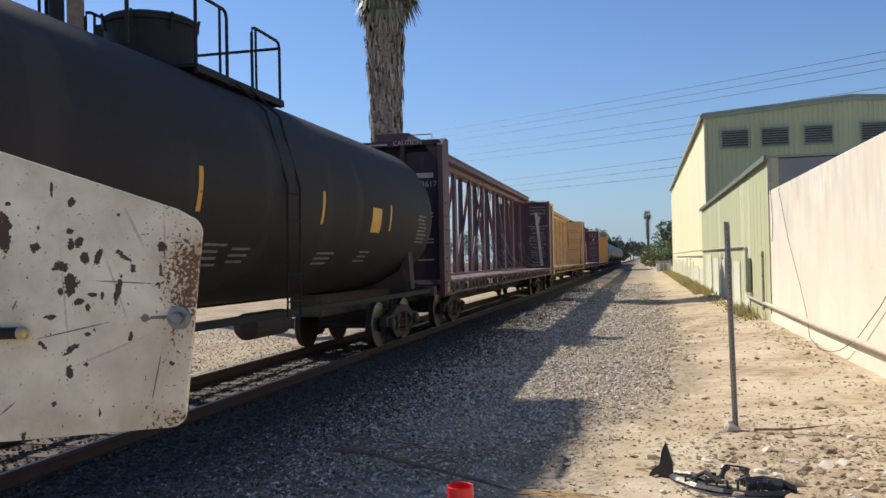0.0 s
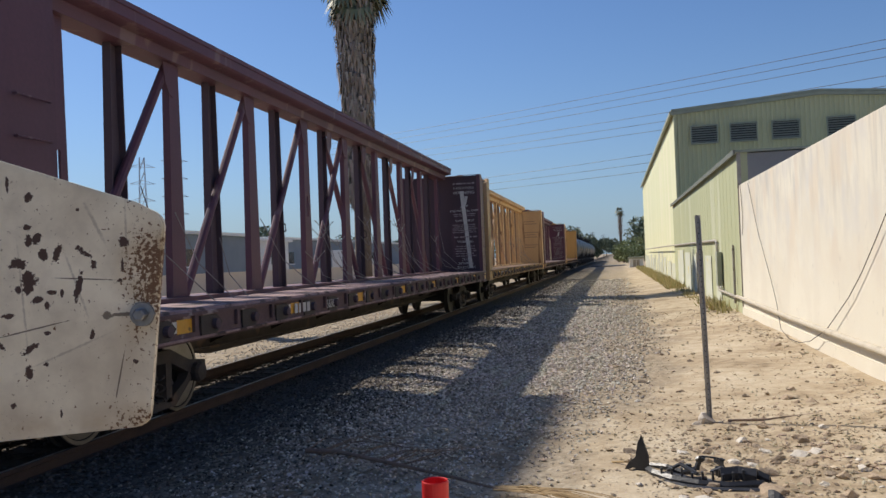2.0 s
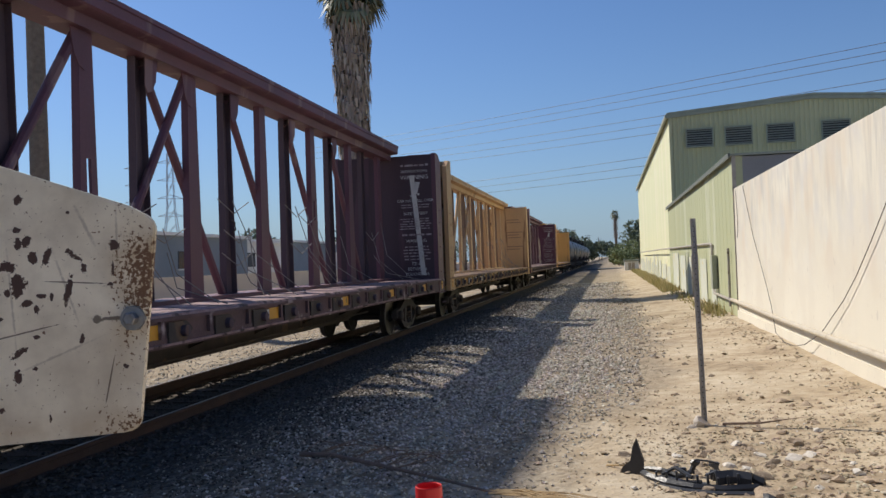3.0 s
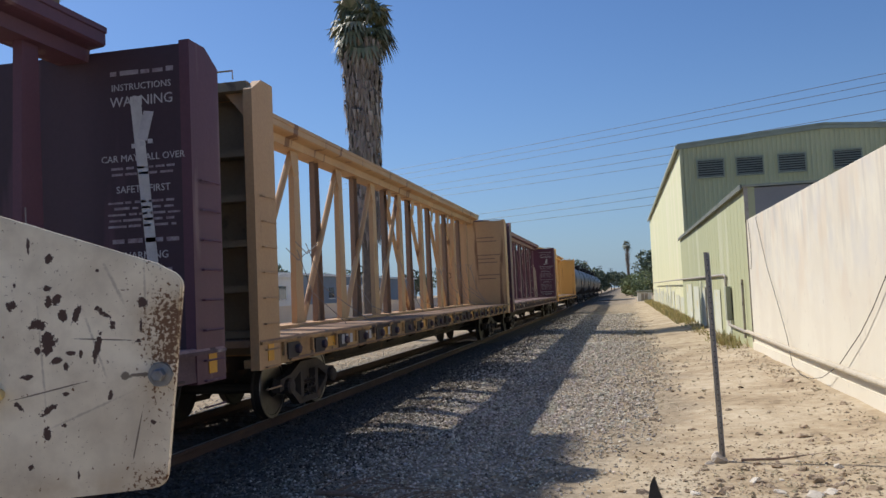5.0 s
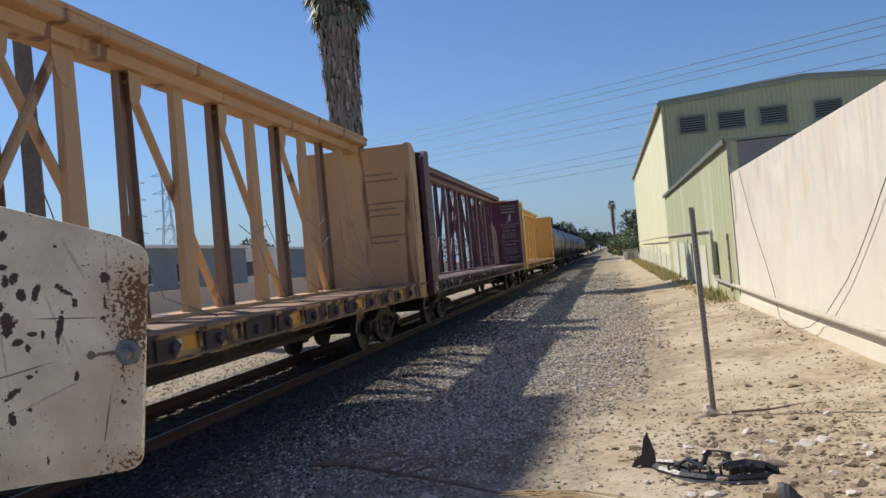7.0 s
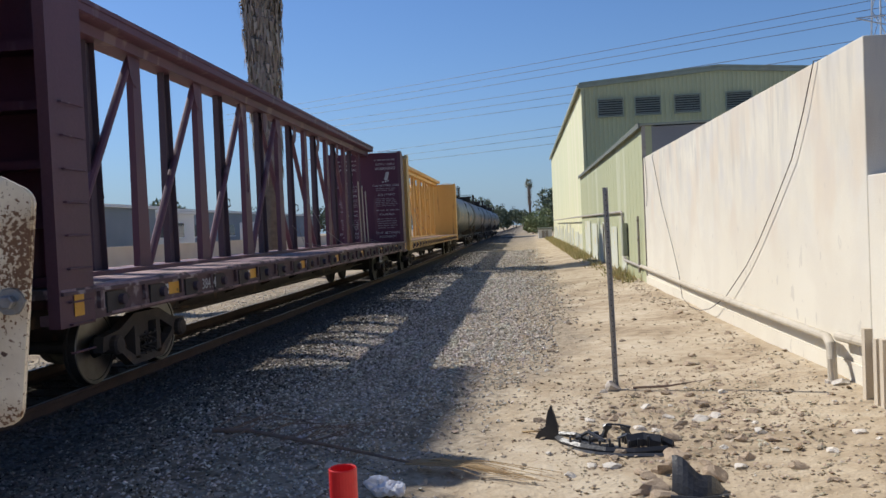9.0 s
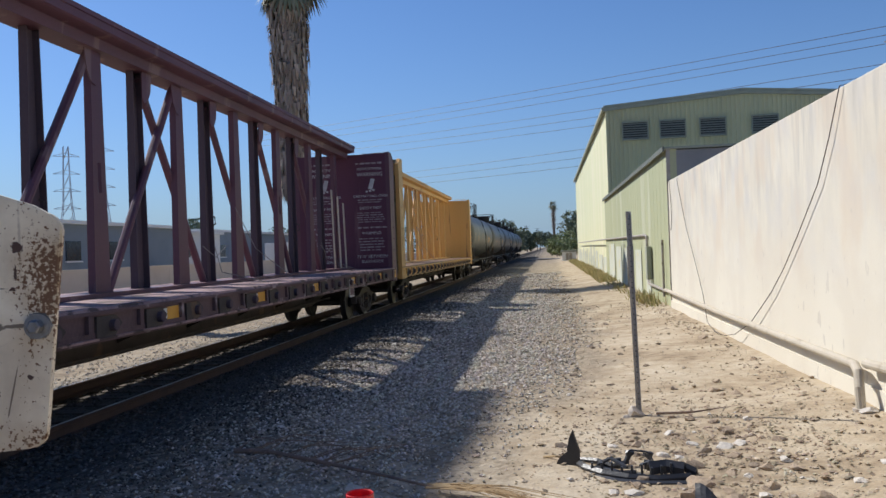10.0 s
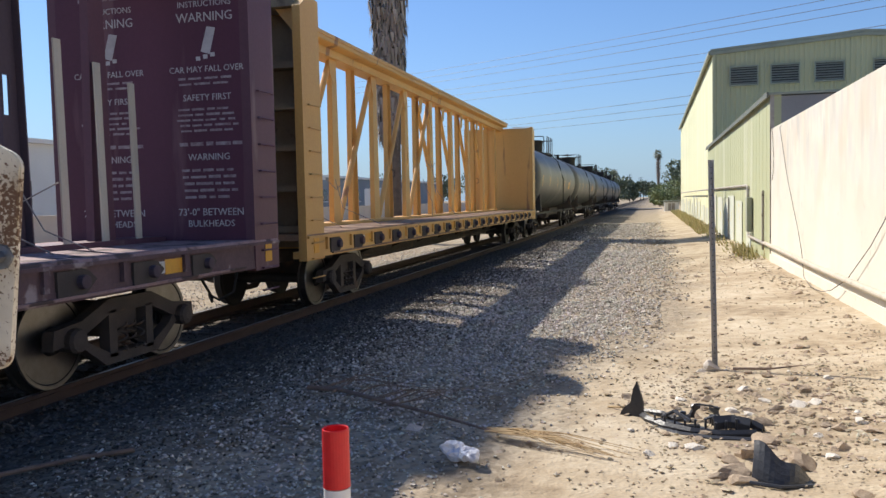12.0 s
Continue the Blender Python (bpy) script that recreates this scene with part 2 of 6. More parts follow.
M["glass"] = mat("dark_glass", (0.03, 0.04, 0.05), rough=0.12, scale=3, fine=30, bump=0.0, spec=0.6)
# steel lightened towards the sky colour to carry the haze
M["pylon"] = mat("hazed_pylon_steel", (0.50, 0.55, 0.62), rough=0.7, scale=1, fine=10, bump=0.0)
M["poletimber"] = mat("pole_timber", (0.10, 0.08, 0.07), rough=0.9, scale=2, fine=30, bump=0.2)
M["skirt"] = island_mat("dead_frond_skirt", [(0.20, 0.165, 0.135), (0.36, 0.30, 0.25), (0.48, 0.41, 0.35), (0.27, 0.22, 0.185), (0.58, 0.50, 0.43)])
M["frond"] = island_mat("green_frond", [(0.13, 0.155, 0.095), (0.19, 0.22, 0.13), (0.28, 0.29, 0.18), (0.36, 0.33, 0.23)], rough=0.6, spec=0.4)
# greens of the far trees, lightened and blued for haze
M["leaf"] = island_mat("hazed_tree_leaves", [(0.13, 0.165, 0.115), (0.17, 0.21, 0.135), (0.215, 0.25, 0.155), (0.15, 0.19, 0.13)], rough=0.7, spec=0.3)
M["leaf_light"] = island_mat("light_leaves", [(0.20, 0.25, 0.11), (0.26, 0.31, 0.14), (0.32, 0.345, 0.165)], rough=0.7, spec=0.3)
M["grass"] = island_mat("verge_grass", [(0.36, 0.34, 0.14), (0.46, 0.42, 0.18), (0.60, 0.50, 0.28), (0.52, 0.45, 0.22)], rough=0.8)
M["ballast"] = island_mat("ballast_stone", [(0.19, 0.168, 0.14), (0.54, 0.485, 0.41), (0.72, 0.655, 0.56), (0.28, 0.25, 0.21), (0.90, 0.83, 0.72), (0.50, 0.45, 0.38)])
# trackside stones, darkened in colour for the shade there as well as grime
M["sooty"] = island_mat("grimy_shaded_ballast_stone", [(0.045, 0.038, 0.031), (0.12, 0.105, 0.085), (0.22, 0.19, 0.155), (0.07, 0.06, 0.048), (0.42, 0.375, 0.31), (0.10, 0.087, 0.07)])
M["pebble"] = island_mat("sand_pebble", [(0.36, 0.285, 0.195), (0.46, 0.375, 0.265), (0.62, 0.53, 0.40), (0.30, 0.235, 0.16), (0.52, 0.43, 0.31)])
# oily stone, kept darker still for the train's shade between the rails
M["bed"] = island_mat("oily_shaded_track_ballast", [(0.06, 0.055, 0.05), (0.11, 0.10, 0.092), (0.15, 0.14, 0.13), (0.085, 0.078, 0.07)])
# tan of the yellow cars' outer ends, dulled in colour for their shade
M["endtan"] = mat("worn_shaded_end_tan", (0.36, 0.285, 0.185), (0.25, 0.195, 0.13), rough=0.85, scale=1.5, fine=25, bump=0.2, stain=(0.15, 0.11, 0.08), stain_scale=2.0, stain_at=0.6)
M["wire"] = mat("conductor_wire", (0.10, 0.105, 0.115), rough=0.6, metal=0.3, scale=1, fine=10, bump=0.0)


def ground_mat():
    """Grey crushed stone by the track that gives way to pale sand towards the walls."""
    m = bpy.data.materials.new("ground_gravel_and_sand")
    m.use_nodes = True
    n, l = m.node_tree.nodes, m.node_tree.links
    p = n["Principled BSDF"]
    p.inputs["Roughness"].default_value = 0.97
    p.inputs["Specular IOR Level"].default_value = 0.15
    g = n.new("ShaderNodeNewGeometry")
    sep = n.new("ShaderNodeSeparateXYZ")
    l.new(g.outputs["Position"], sep.inputs[0])

    def tex(kind, s):
        t = n.new(kind)
        t.inputs["Scale"].default_value = s
        l.new(g.outputs["Position"], t.inputs["Vector"])
        return t

    def mapr(v, a, b, c=0.0, d=1.0):
        r = n.new("ShaderNodeMapRange")
        for k, w in zip(("From Min", "From Max", "To Min", "To Max"), (a, b, c, d)):
            r.inputs[k].default_value = w
        l.new(v, r.inputs["Value"])
        return r.outputs["Result"]

    def ramp(v, cols):
        r = n.new("ShaderNodeValToRGB")
        while len(r.color_ramp.elements) < len(cols):
            r.color_ramp.elements.new(0.5)
        for i, c in enumerate(cols):
            r.color_ramp.elements[i].position = i / (len(cols) - 1)
            r.color_ramp.elements[i].color = (*c, 1)
        l.new(v, r.inputs["Fac"])
        return r.outputs["Color"]

    def mixc(f, a, b):
        x = n.new("ShaderNodeMix")
        x.data_type = 'RGBA'
        l.new(f, x.inputs["Factor"])
        l.new(a, x.inputs["A"])
        l.new(b, x.inputs["B"])
        return x.outputs["Result"]

    def math_(op, a, b):
        x = n.new("ShaderNodeMath")
        x.operation = op
        for i, v in enumerate((a, b)):
            if isinstance(v, (int, float)):
                x.inputs[i].default_value = v
            else:
                l.new(v, x.inputs[i])
        return x.outputs[0]

    vor = tex("ShaderNodeTexVoronoi", 17.0)
    stone = ramp(vor.outputs["Color"], [(0.035, 0.030, 0.024), (0.15, 0.129, 0.101), (0.46, 0.40, 0.32)])
    broad, mid = tex("ShaderNodeTexNoise", 0.9), tex("ShaderNodeTexNoise", 5.5)
    broad.inputs["Detail"].default_value = 9
    mid.inputs["Detail"].default_value = 6
    mottle = math_('ADD', math_('MULTIPLY', broad.outputs["Fac"], 0.6), math_('MULTIPLY', mid.outputs["Fac"], 0.4))
    warm = ramp(mapr(mottle, 0.36, 0.64), [(0.27, 0.208, 0.138), (0.41, 0.327, 0.222), (0.49, 0.405, 0.288), (0.56, 0.48, 0.355)])
    dust = tex("ShaderNodeTexNoise", 0.55).outputs["Fac"]
    dust.node.inputs["Detail"].default_value = 7
    # far from the stone bed the path is dusty between the stones
    wide = math_('ADD', sep.outputs["X"], mapr(sep.outputs["Y"], 5.5, 12.5, 1.45, 0.0))
    edge = math_('ADD', wide, math_('MULTIPLY', math_('SUBTRACT', dust, 0.5), 1.9))
    sandy = mapr(edge, 6.25, 6.95)
    half = math_('MULTIPLY', mapr(edge, 3.4, 5.6), mapr(vor.outputs["Distance"], 0.10, 0.45, 0.10, 0.62))
    far = mapr(sep.outputs["Y"], 14.0, 40.0, 0.0, 0.55)
    half2 = math_('MAXIMUM', half, math_('MULTIPLY', mapr(edge, 5.2, 6.4), far))
    across = mapr(sep.outputs["X"], -1.5, -2.3, 0.0, 0.7)
    col = mixc(math_('MAXIMUM', math_('MAXIMUM', sandy, half2), across), stone, warm)
    # grime between and beside the rails, with the shade there mixed into the colour
    bed = math_('MULTIPLY', mapr(math_('ADD', sep.outputs["X"], math_('MULTIPLY', dust, 1.2)), 4.3, 2.5), mapr(sep.outputs["X"], -1.35, -0.9))
    bed_shade = n.new("ShaderNodeMix")
    bed_shade.data_type = 'RGBA'
    bed_shade.inputs["B"].default_value = (0.055, 0.048, 0.042, 1)
    l.new(math_('MULTIPLY', bed, 0.85), bed_shade.inputs["Factor"])
    l.new(col, bed_shade.inputs["A"])
    col = bed_shade.outputs["Result"]
    grit = ramp(tex("ShaderNodeTexVoronoi", 45.0).outputs["Distance"], [(0.72, 0.70, 0.68), (1, 1, 1)])
    fin = n.new("ShaderNodeMix")
    fin.data_type = 'RGBA'
    fin.blend_type = 'MULTIPLY'
    fin.inputs["Factor"].default_value = 0.5
    l.new(col, fin.inputs["A"])
    l.new(grit, fin.inputs["B"])
    l.new(fin.outputs["Result"], p.inputs["Base Color"])
    bn = n.new("ShaderNodeBump")
    bn.inputs["Strength"].default_value = 0.65
    bn.inputs["Distance"].default_value = 0.03
    hgt = math_('ADD', math_('MULTIPLY', vor.outputs["Distance"], mapr(edge, 4.5, 6.5, -1.0, -0.15)), math_('ADD', tex("ShaderNodeTexNoise", 9.0).outputs["Fac"], math_('MULTIPLY', tex("ShaderNodeTexNoise", 38.0).outputs["Fac"], 0.5)))
    l.new(hgt, bn.inputs["Height"])
    l.new(bn.outputs["Normal"], p.inputs["Normal"])
    return m


M["ground"] = ground_mat()


def stain_stucco(m):
    """Grey runs below the top edge of the parapet and patched plaster lower down."""
    n, l = m.node_tree.nodes, m.node_tree.links
    p = n["Principled BSDF"]
    col = p.inputs["Base Color"].links[0].from_socket
    tc = n.new("ShaderNodeTexCoord")
    sep = n.new("ShaderNodeSeparateXYZ")
    l.new(tc.outputs["Object"], sep.inputs[0])

    def layer(col, scale, stretch, lo, hi, z_lo, z_hi, tone, strength):
        mp = n.new("ShaderNodeMapping")
        mp.inputs["Scale"].default_value = (1, 1, stretch)
        l.new(tc.outputs["Object"], mp.inputs["Vector"])
        t = n.new("ShaderNodeTexNoise")
        t.inputs["Scale"].default_value = scale
        t.inputs["Detail"].default_value = 8
        l.new(mp.outputs["Vector"], t.inputs["Vector"])
        r = n.new("ShaderNodeMapRange")
        r.inputs["From Min"].default_value, r.inputs["From Max"].default_value = lo, hi
        l.new(t.outputs["Fac"], r.inputs["Value"])
        z = n.new("ShaderNodeMapRange")
        z.inputs["From Min"].default_value, z.inputs["From Max"].default_value = z_lo, z_hi
        l.new(sep.outputs["Z"], z.inputs["Value"])
        k = n.new("ShaderNodeMath")
        k.operation = 'MULTIPLY'
        l.new(r.outputs["Result"], k.inputs[0])
        l.new(z.outputs["Result"], k.inputs[1])
        q = n.new("ShaderNodeMath")
        q.operation = 'MULTIPLY'
        q.inputs[1].default_value = strength
        l.new(k.outputs[0], q.inputs[0])
        x = n.new("ShaderNodeMix")
        x.data_type = 'RGBA'
        l.new(q.outputs[0], x.inputs["Factor"])
        l.new(col, x.inputs["A"])
        x.inputs["B"].default_value = (*tone, 1)
        return x.outputs["Result"]

    col = layer(col, 3.2, 0.30, 0.46, 0.72, 1.5, 2.9, (0.44, 0.42, 0.385), 0.85)
    col = layer(col, 11.0, 0.14, 0.50, 0.72, 2.0, 3.0, (0.40, 0.385, 0.36), 0.6)
    col = layer(col, 1.1, 1.0, 0.48, 0.60, -1.0, 0.0, (0.62, 0.565, 0.47), 0.35)
    col = layer(col, 2.2, 0.8, 0.45, 0.7, 1.0, 2.2, (0.58, 0.56, 0.53), 0.7)
    col = layer(col, 1.6, 0.5, 0.50, 0.62, 1.1, 1.7, (0.64, 0.54, 0.42), 0.5)
    col = layer(col, 9.0, 0.5, 0.66, 0.69, 3.0, 0.5, (0.50, 0.46, 0.40), 0.6)
    l.new(col, p.inputs["Base Color"])
    return m


stain_stucco(M["stucco"])


def plate_mat():
    """Off-white paint with chips and rust where it has worn through, thickest along the free edge."""
    m = mat("chipped_white_plate", (0.88, 0.81, 0.66), (0.70, 0.63, 0.49), rough=0.62, scale=4, fine=22, bump=0.06)
    n, l = m.node_tree.nodes, m.node_tree.links
    p = n["Principled BSDF"]
    col = p.inputs["Base Color"].links[0].from_socket
    tc = n.new("ShaderNodeTexCoord")
    sep = n.new("ShaderNodeSeparateXYZ")
    l.new(tc.outputs["Object"], sep.inputs[0])

    def op(kind, a, b=0.0, c=0.0):
        x = n.new("ShaderNodeMath")
        x.operation = kind
        for i, v in enumerate((a, b, c)):
            if isinstance(v, (int, float)):
                x.inputs[i].default_value = v
            else:
                l.new(v, x.inputs[i])
        return x.outputs[0]

    def noi(s, d=4.0):
        t = n.new("ShaderNodeTexNoise")
        t.inputs["Scale"].default_value = s
        t.inputs["Detail"].default_value = d
        t.inputs["Roughness"].default_value = 0.62
        l.new(tc.outputs["Object"], t.inputs["Vector"])
        return t.outputs["Fac"]

    def mapr(v, a, b, c=0.0, d=1.0):
        r = n.new("ShaderNodeMapRange")
        for k, w in zip(("From Min", "From Max", "To Min", "To Max"), (a, b, c, d)):
            r.inputs[k].default_value = w
        l.new(v, r.inputs["Value"])
        return r.outputs["Result"]

    def mixin(col, mask, tone):
        x = n.new("ShaderNodeMix")
        x.data_type = 'RGBA'
        l.new(mask, x.inputs["Factor"])
        l.new(col, x.inputs["A"])
        x.inputs["B"].default_value = (*tone, 1)
        return x.outputs["Result"]

    def nearest(spots):
        """Distance to the nearest of some tilted ovals (mm along, mm up, half sizes in mm, tilt in degrees)."""
        low = None
        for u, v, ru, rv, tilt in spots:
            mp = n.new("ShaderNodeMapping")
            mp.vector_type = 'TEXTURE'
            mp.inputs["Location"].default_value = (u / 1000, 0, v / 1000)
            mp.inputs["Rotation"].default_value = (0, radians(-tilt), 0)
            mp.inputs["Scale"].default_value = (ru / 1000, 1, rv / 1000)
            l.new(tc.outputs["Object"], mp.inputs["Vector"])
            ln = n.new("ShaderNodeVectorMath")
            ln.operation = 'LENGTH'
            l.new(mp.outputs["Vector"], ln.inputs[0])
            low = ln.outputs["Value"] if low is None else op('MINIMUM', low, ln.outputs["Value"])
        return low

    # large chips about the middle
    chips = [(-283, 143, 14, 36, 0), (-232, 118, 9, 8, 20), (-204, 212, 3, 13, 0), (-171, 190, 6, 9, 0), (-175, 143, 7, 5, 0), (-160, 125, 7, 10, -20), (-174, 122, 6, 10, 0), (-150, 99, 9, 9, 0), (-131, 99, 6, 14, -25),
             (-190, 86, 16, 8, 0), (-174, 56, 13, 18, 0), (-164, 28, 9, 6, 20), (-192, 45, 5, 7, 0), (-140, 40, 9, 4, 0), (-124, 38, 3, 6, 0), (-274, 190, 5, 4, 0), (-27, 115, 8, 9, 0), (-98, 47, 6, 22, -12)]
    more = [(-88, 101, 15, 5, -35), (-74, 80, 5, 7, 0), (-175, -47, 17, 5, 35), (-222, -40, 9, 4, -45), (-208, 5, 10, 4, 0), (-147, 19, 4, 7, 0), (-149, -24, 5, 4, 0), (-79, -28, 4, 8, 0), (-204, -136, 6, 4, 0),
            (-178, -85, 7, 9, 0), (-255, -188, 4, 9, 0), (-154, -73, 6, 4, 0), (-131, -150, 2, 10, 0), (-13, -73, 5, 4, 0), (-34, 54, 5, 3, 0), (-29, 80, 2, 14, 0), (-226, 150, 2, 5, 0), (-96, 168, 3, 4, 0)]
    lines = [(-174, -18, 64, 1.4, 12), (-39, -99, 1.4, 40, -12), (-89, 59, 52, 1.2, -4), (-279, -141, 17, 1.6, 40), (-266, 25, 2, 10, -25), (-55, 0, 9, 7, 0), (-30, 1, 24, 3.2, 0)]
    faint = [(-102, 52, 2.2, 56, 18), (-70, 146, 3, 38, 25), (-22, 120, 2, 60, 0), (-185, 30, 2, 80, 4), (-120, -55, 70, 2, 22)]
    rag = op('MULTIPLY', op('SUBTRACT', op('ADD', op('MULTIPLY', noi(75, 5.0), 0.6), op('MULTIPLY', noi(190, 3.0), 0.4)), 0.5), 3.4)
    chip = mapr(op('ADD', nearest(chips), rag), 1.0, 0.88)
    chip2 = mapr(op('ADD', nearest(more), op('MULTIPLY', rag, 1.5)), 0.95, 0.8)
    line = mapr(op('ADD', nearest(lines), op('MULTIPLY', rag, 0.5)), 1.0, 0.8, 0.0, 0.85)
    haze_line = mapr(op('ADD', nearest(faint), rag), 1.2, 0.4, 0.0, 0.55)
    # rust bleeding through in fine specks by the free edge and the lower corner
    edge = mapr(sep.outputs["X"], -0.05, 0.005)
    upper = op('MULTIPLY', mapr(sep.outputs["Z"], -0.05, 0.03), mapr(sep.outputs["Z"], 0.15, 0.10))
    corner = op('MULTIPLY', mapr(sep.outputs["Z"], -0.125, -0.165), mapr(sep.outputs["X"], -0.08, -0.02))
    rust_at = op('MAXIMUM', op('MULTIPLY', edge, op('ADD', upper, 0.25)), corner)
    spk = op('ADD', op('MULTIPLY', noi(150, 4.0), 0.75), op('MULTIPLY', noi(28, 3.0), 0.25))
    small = mapr(op('ADD', spk, op('MULTIPLY', rust_at, 0.125)), 0.612, 0.635)
    lone = mapr(spk, 0.685, 0.70)
    soil = op('MULTIPLY', mapr(noi(9, 7.0), 0.40, 0.70), 0.8)
    col = mixin(col, soil, (0.50, 0.43, 0.33))
    col = mixin(col, haze_line, (0.33, 0.28, 0.22))
    col = mixin(col, op('MULTIPLY', op('MAXIMUM', rust_at, mapr(op('ABSOLUTE', op('ADD', sep.outputs["Z"], 0.17)), 0.03, 0.0, 0.0, 0.5)), mapr(noi(22, 4.0), 0.35, 0.65, 0.1, 0.75)), (0.44, 0.31, 0.17))
    col = mixin(col, op('MAXIMUM', small, lone), (0.16, 0.085, 0.045))
    col = mixin(col, line, (0.11, 0.08, 0.06))
    col = mixin(col, op('MAXIMUM', chip, chip2), (0.075, 0.043, 0.035))
    l.new(col, p.inputs["Base Color"])
    return m


M["plate"] = plate_mat()


# ---- building blocks ----
def mesh_of(name, bm, material, smooth=False):
    bmesh.ops.recalc_face_normals(bm, faces=bm.faces)
    me = bpy.data.meshes.new(name)
    bm.to_mesh(me)
    bm.free()
    for m in material if isinstance(material, (list, tuple)) else (material,):
        me.materials.append(m)
    if smooth:
        me.shade_smooth()
    return me


def part(name, bm, material, parent=None, label="", smooth=False):
    ob = new(name, mesh_of(name, bm, material, smooth) if isinstance(bm, bmesh.types.BMesh) else bm)
    ob.parent = parent
    if label:
        tagged(ob, label)
    return ob


def thing(name, label, category, group="", kind="", at=None):
    ob = new(name)
    ob.empty_display_size = 0.2
    if at is not None:
        ob.matrix_basis = at
    return tagged(ob, label, category, group, kind)


def box(bm, x0, x1, y0, y1, z0, z1, bevel=0.0):
    r = bmesh.ops.create_cube(bm, size=1)
    v = r["verts"]
    bmesh.ops.scale(bm, vec=(x1 - x0, y1 - y0, z1 - z0), verts=v)
    bmesh.ops.translate(bm, vec=((x0 + x1) / 2, (y0 + y1) / 2, (z0 + z1) / 2), verts=v)
    if bevel:
        e = list({ed for vv in v for ed in vv.link_edges})
        bmesh.ops.bevel(bm, geom=e, offset=bevel, segments=2, affect='EDGES', profile=0.5)
    return bm


def B(*args, bevel=0.0):
    return box(bmesh.new(), *args, bevel=bevel)


def hexa(bm, low, high):
    """A block from four lower and four upper corners."""
    v = [bm.verts.new(p) for p in (*low, *high)]
    for f in ((3, 2, 1, 0), (4, 5, 6, 7), (0, 1, 5, 4), (1, 2, 6, 5), (2, 3, 7, 6), (3, 0, 4, 7)):
        bm.faces.new([v[i] for i in f])
    return bm


def tube(bm, pts, r, seg=8, r_end=None, cap=True):
    """A round bar along points."""
    pts = [Vector(p) for p in pts]
    rings = []
    for i, p in enumerate(pts):
        d = (pts[min(i + 1, len(pts) - 1)] - pts[max(i - 1, 0)]).normalized()
        side = d.cross(Vector((0, 0, 1)))
        if side.length < 0.05:
            side = d.cross(Vector((0, 1, 0)))
        side.normalize()
        up = side.cross(d).normalized()
        rr = r if r_end is None else r + (r_end - r) * i / (len(pts) - 1)
        rings.append([bm.verts.new(p + rr * (math.cos(a) * side + math.sin(a) * up)) for a in (2 * math.pi * k / seg for k in range(seg))])
    for a, b in zip(rings, rings[1:]):
        for k in range(seg):
            bm.faces.new((a[k], a[(k + 1) % seg], b[(k + 1) % seg], b[k]))
    if cap:
        bm.faces.new(rings[0][::-1])
        bm.faces.new(rings[-1])
    return bm


def T(pts, r, seg=8, r_end=None):
    return tube(bmesh.new(), pts, r, seg, r_end)


def prism(bm, outline, axis, a, b):
    """An outline swept from a to b along an axis; the outline lies in the two other axes, in order."""
    def put(p, s):
        q = list(p)
        q.insert("xyz".index(axis), s)
        return q
    lo = [bm.verts.new(put(p, a)) for p in outline]
    hi = [bm.verts.new(put(p, b)) for p in outline]
    k = len(outline)
    for i in range(k):
        bm.faces.new((lo[i], lo[(i + 1) % k], hi[(i + 1) % k], hi[i]))
    bm.faces.new(lo[::-1])
    bm.faces.new(hi)
    return bm


def P(outline, axis, a, b):
    return prism(bmesh.new(), outline, axis, a, b)


def lathe(bm, prof, axis, seg=32, centre=(0, 0, 0)):
    """A profile of (along, radius) turned about an axis through the centre."""
    rings = []
    for s, r in prof:
        ring = []
        for k in range(seg):
            a = 2 * math.pi * k / seg
            u, v = r * math.cos(a), r * math.sin(a)
            q = {"x": (s, u, v), "y": (u, s, v), "z": (u, v, s)}[axis]
            ring.append(bm.verts.new(Vector(centre) + Vector(q)))
        rings.append(ring)
    for a, b in zip(rings, rings[1:]):
        for k in range(seg):
            bm.faces.new((a[k], a[(k + 1) % seg], b[(k + 1) % seg], b[k]))
    bm.faces.new(rings[0][::-1])
    bm.faces.new(rings[-1])
    return bm


def lettering(text, size, m, parent, material, name="lettering"):
    cu = bpy.data.curves.new(name, 'FONT')
    cu.body = text
    cu.size = size
    cu.align_x = 'CENTER'
    cu.extrude = 0.002
    cu.resolution_u = 2
    tmp = bpy.data.objects.new("tmp_text", cu)
    scene.collection.objects.link(tmp)
    dg = bpy.context.evaluated_depsgraph_get()
    me = bpy.data.meshes.new_from_object(tmp.evaluated_get(dg))
    bpy.data.objects.remove(tmp)
    me.materials.clear()
    me.materials.append(material)
    ob = new(name, me)
    ob.parent = parent
    ob.matrix_basis = m
    return ob


def from_arrays(name, verts, faces, material):
    me = bpy.data.meshes.new(name)
    me.from_pydata(verts, [], faces)
    me.materials.append(material)
    me.update()
    return me


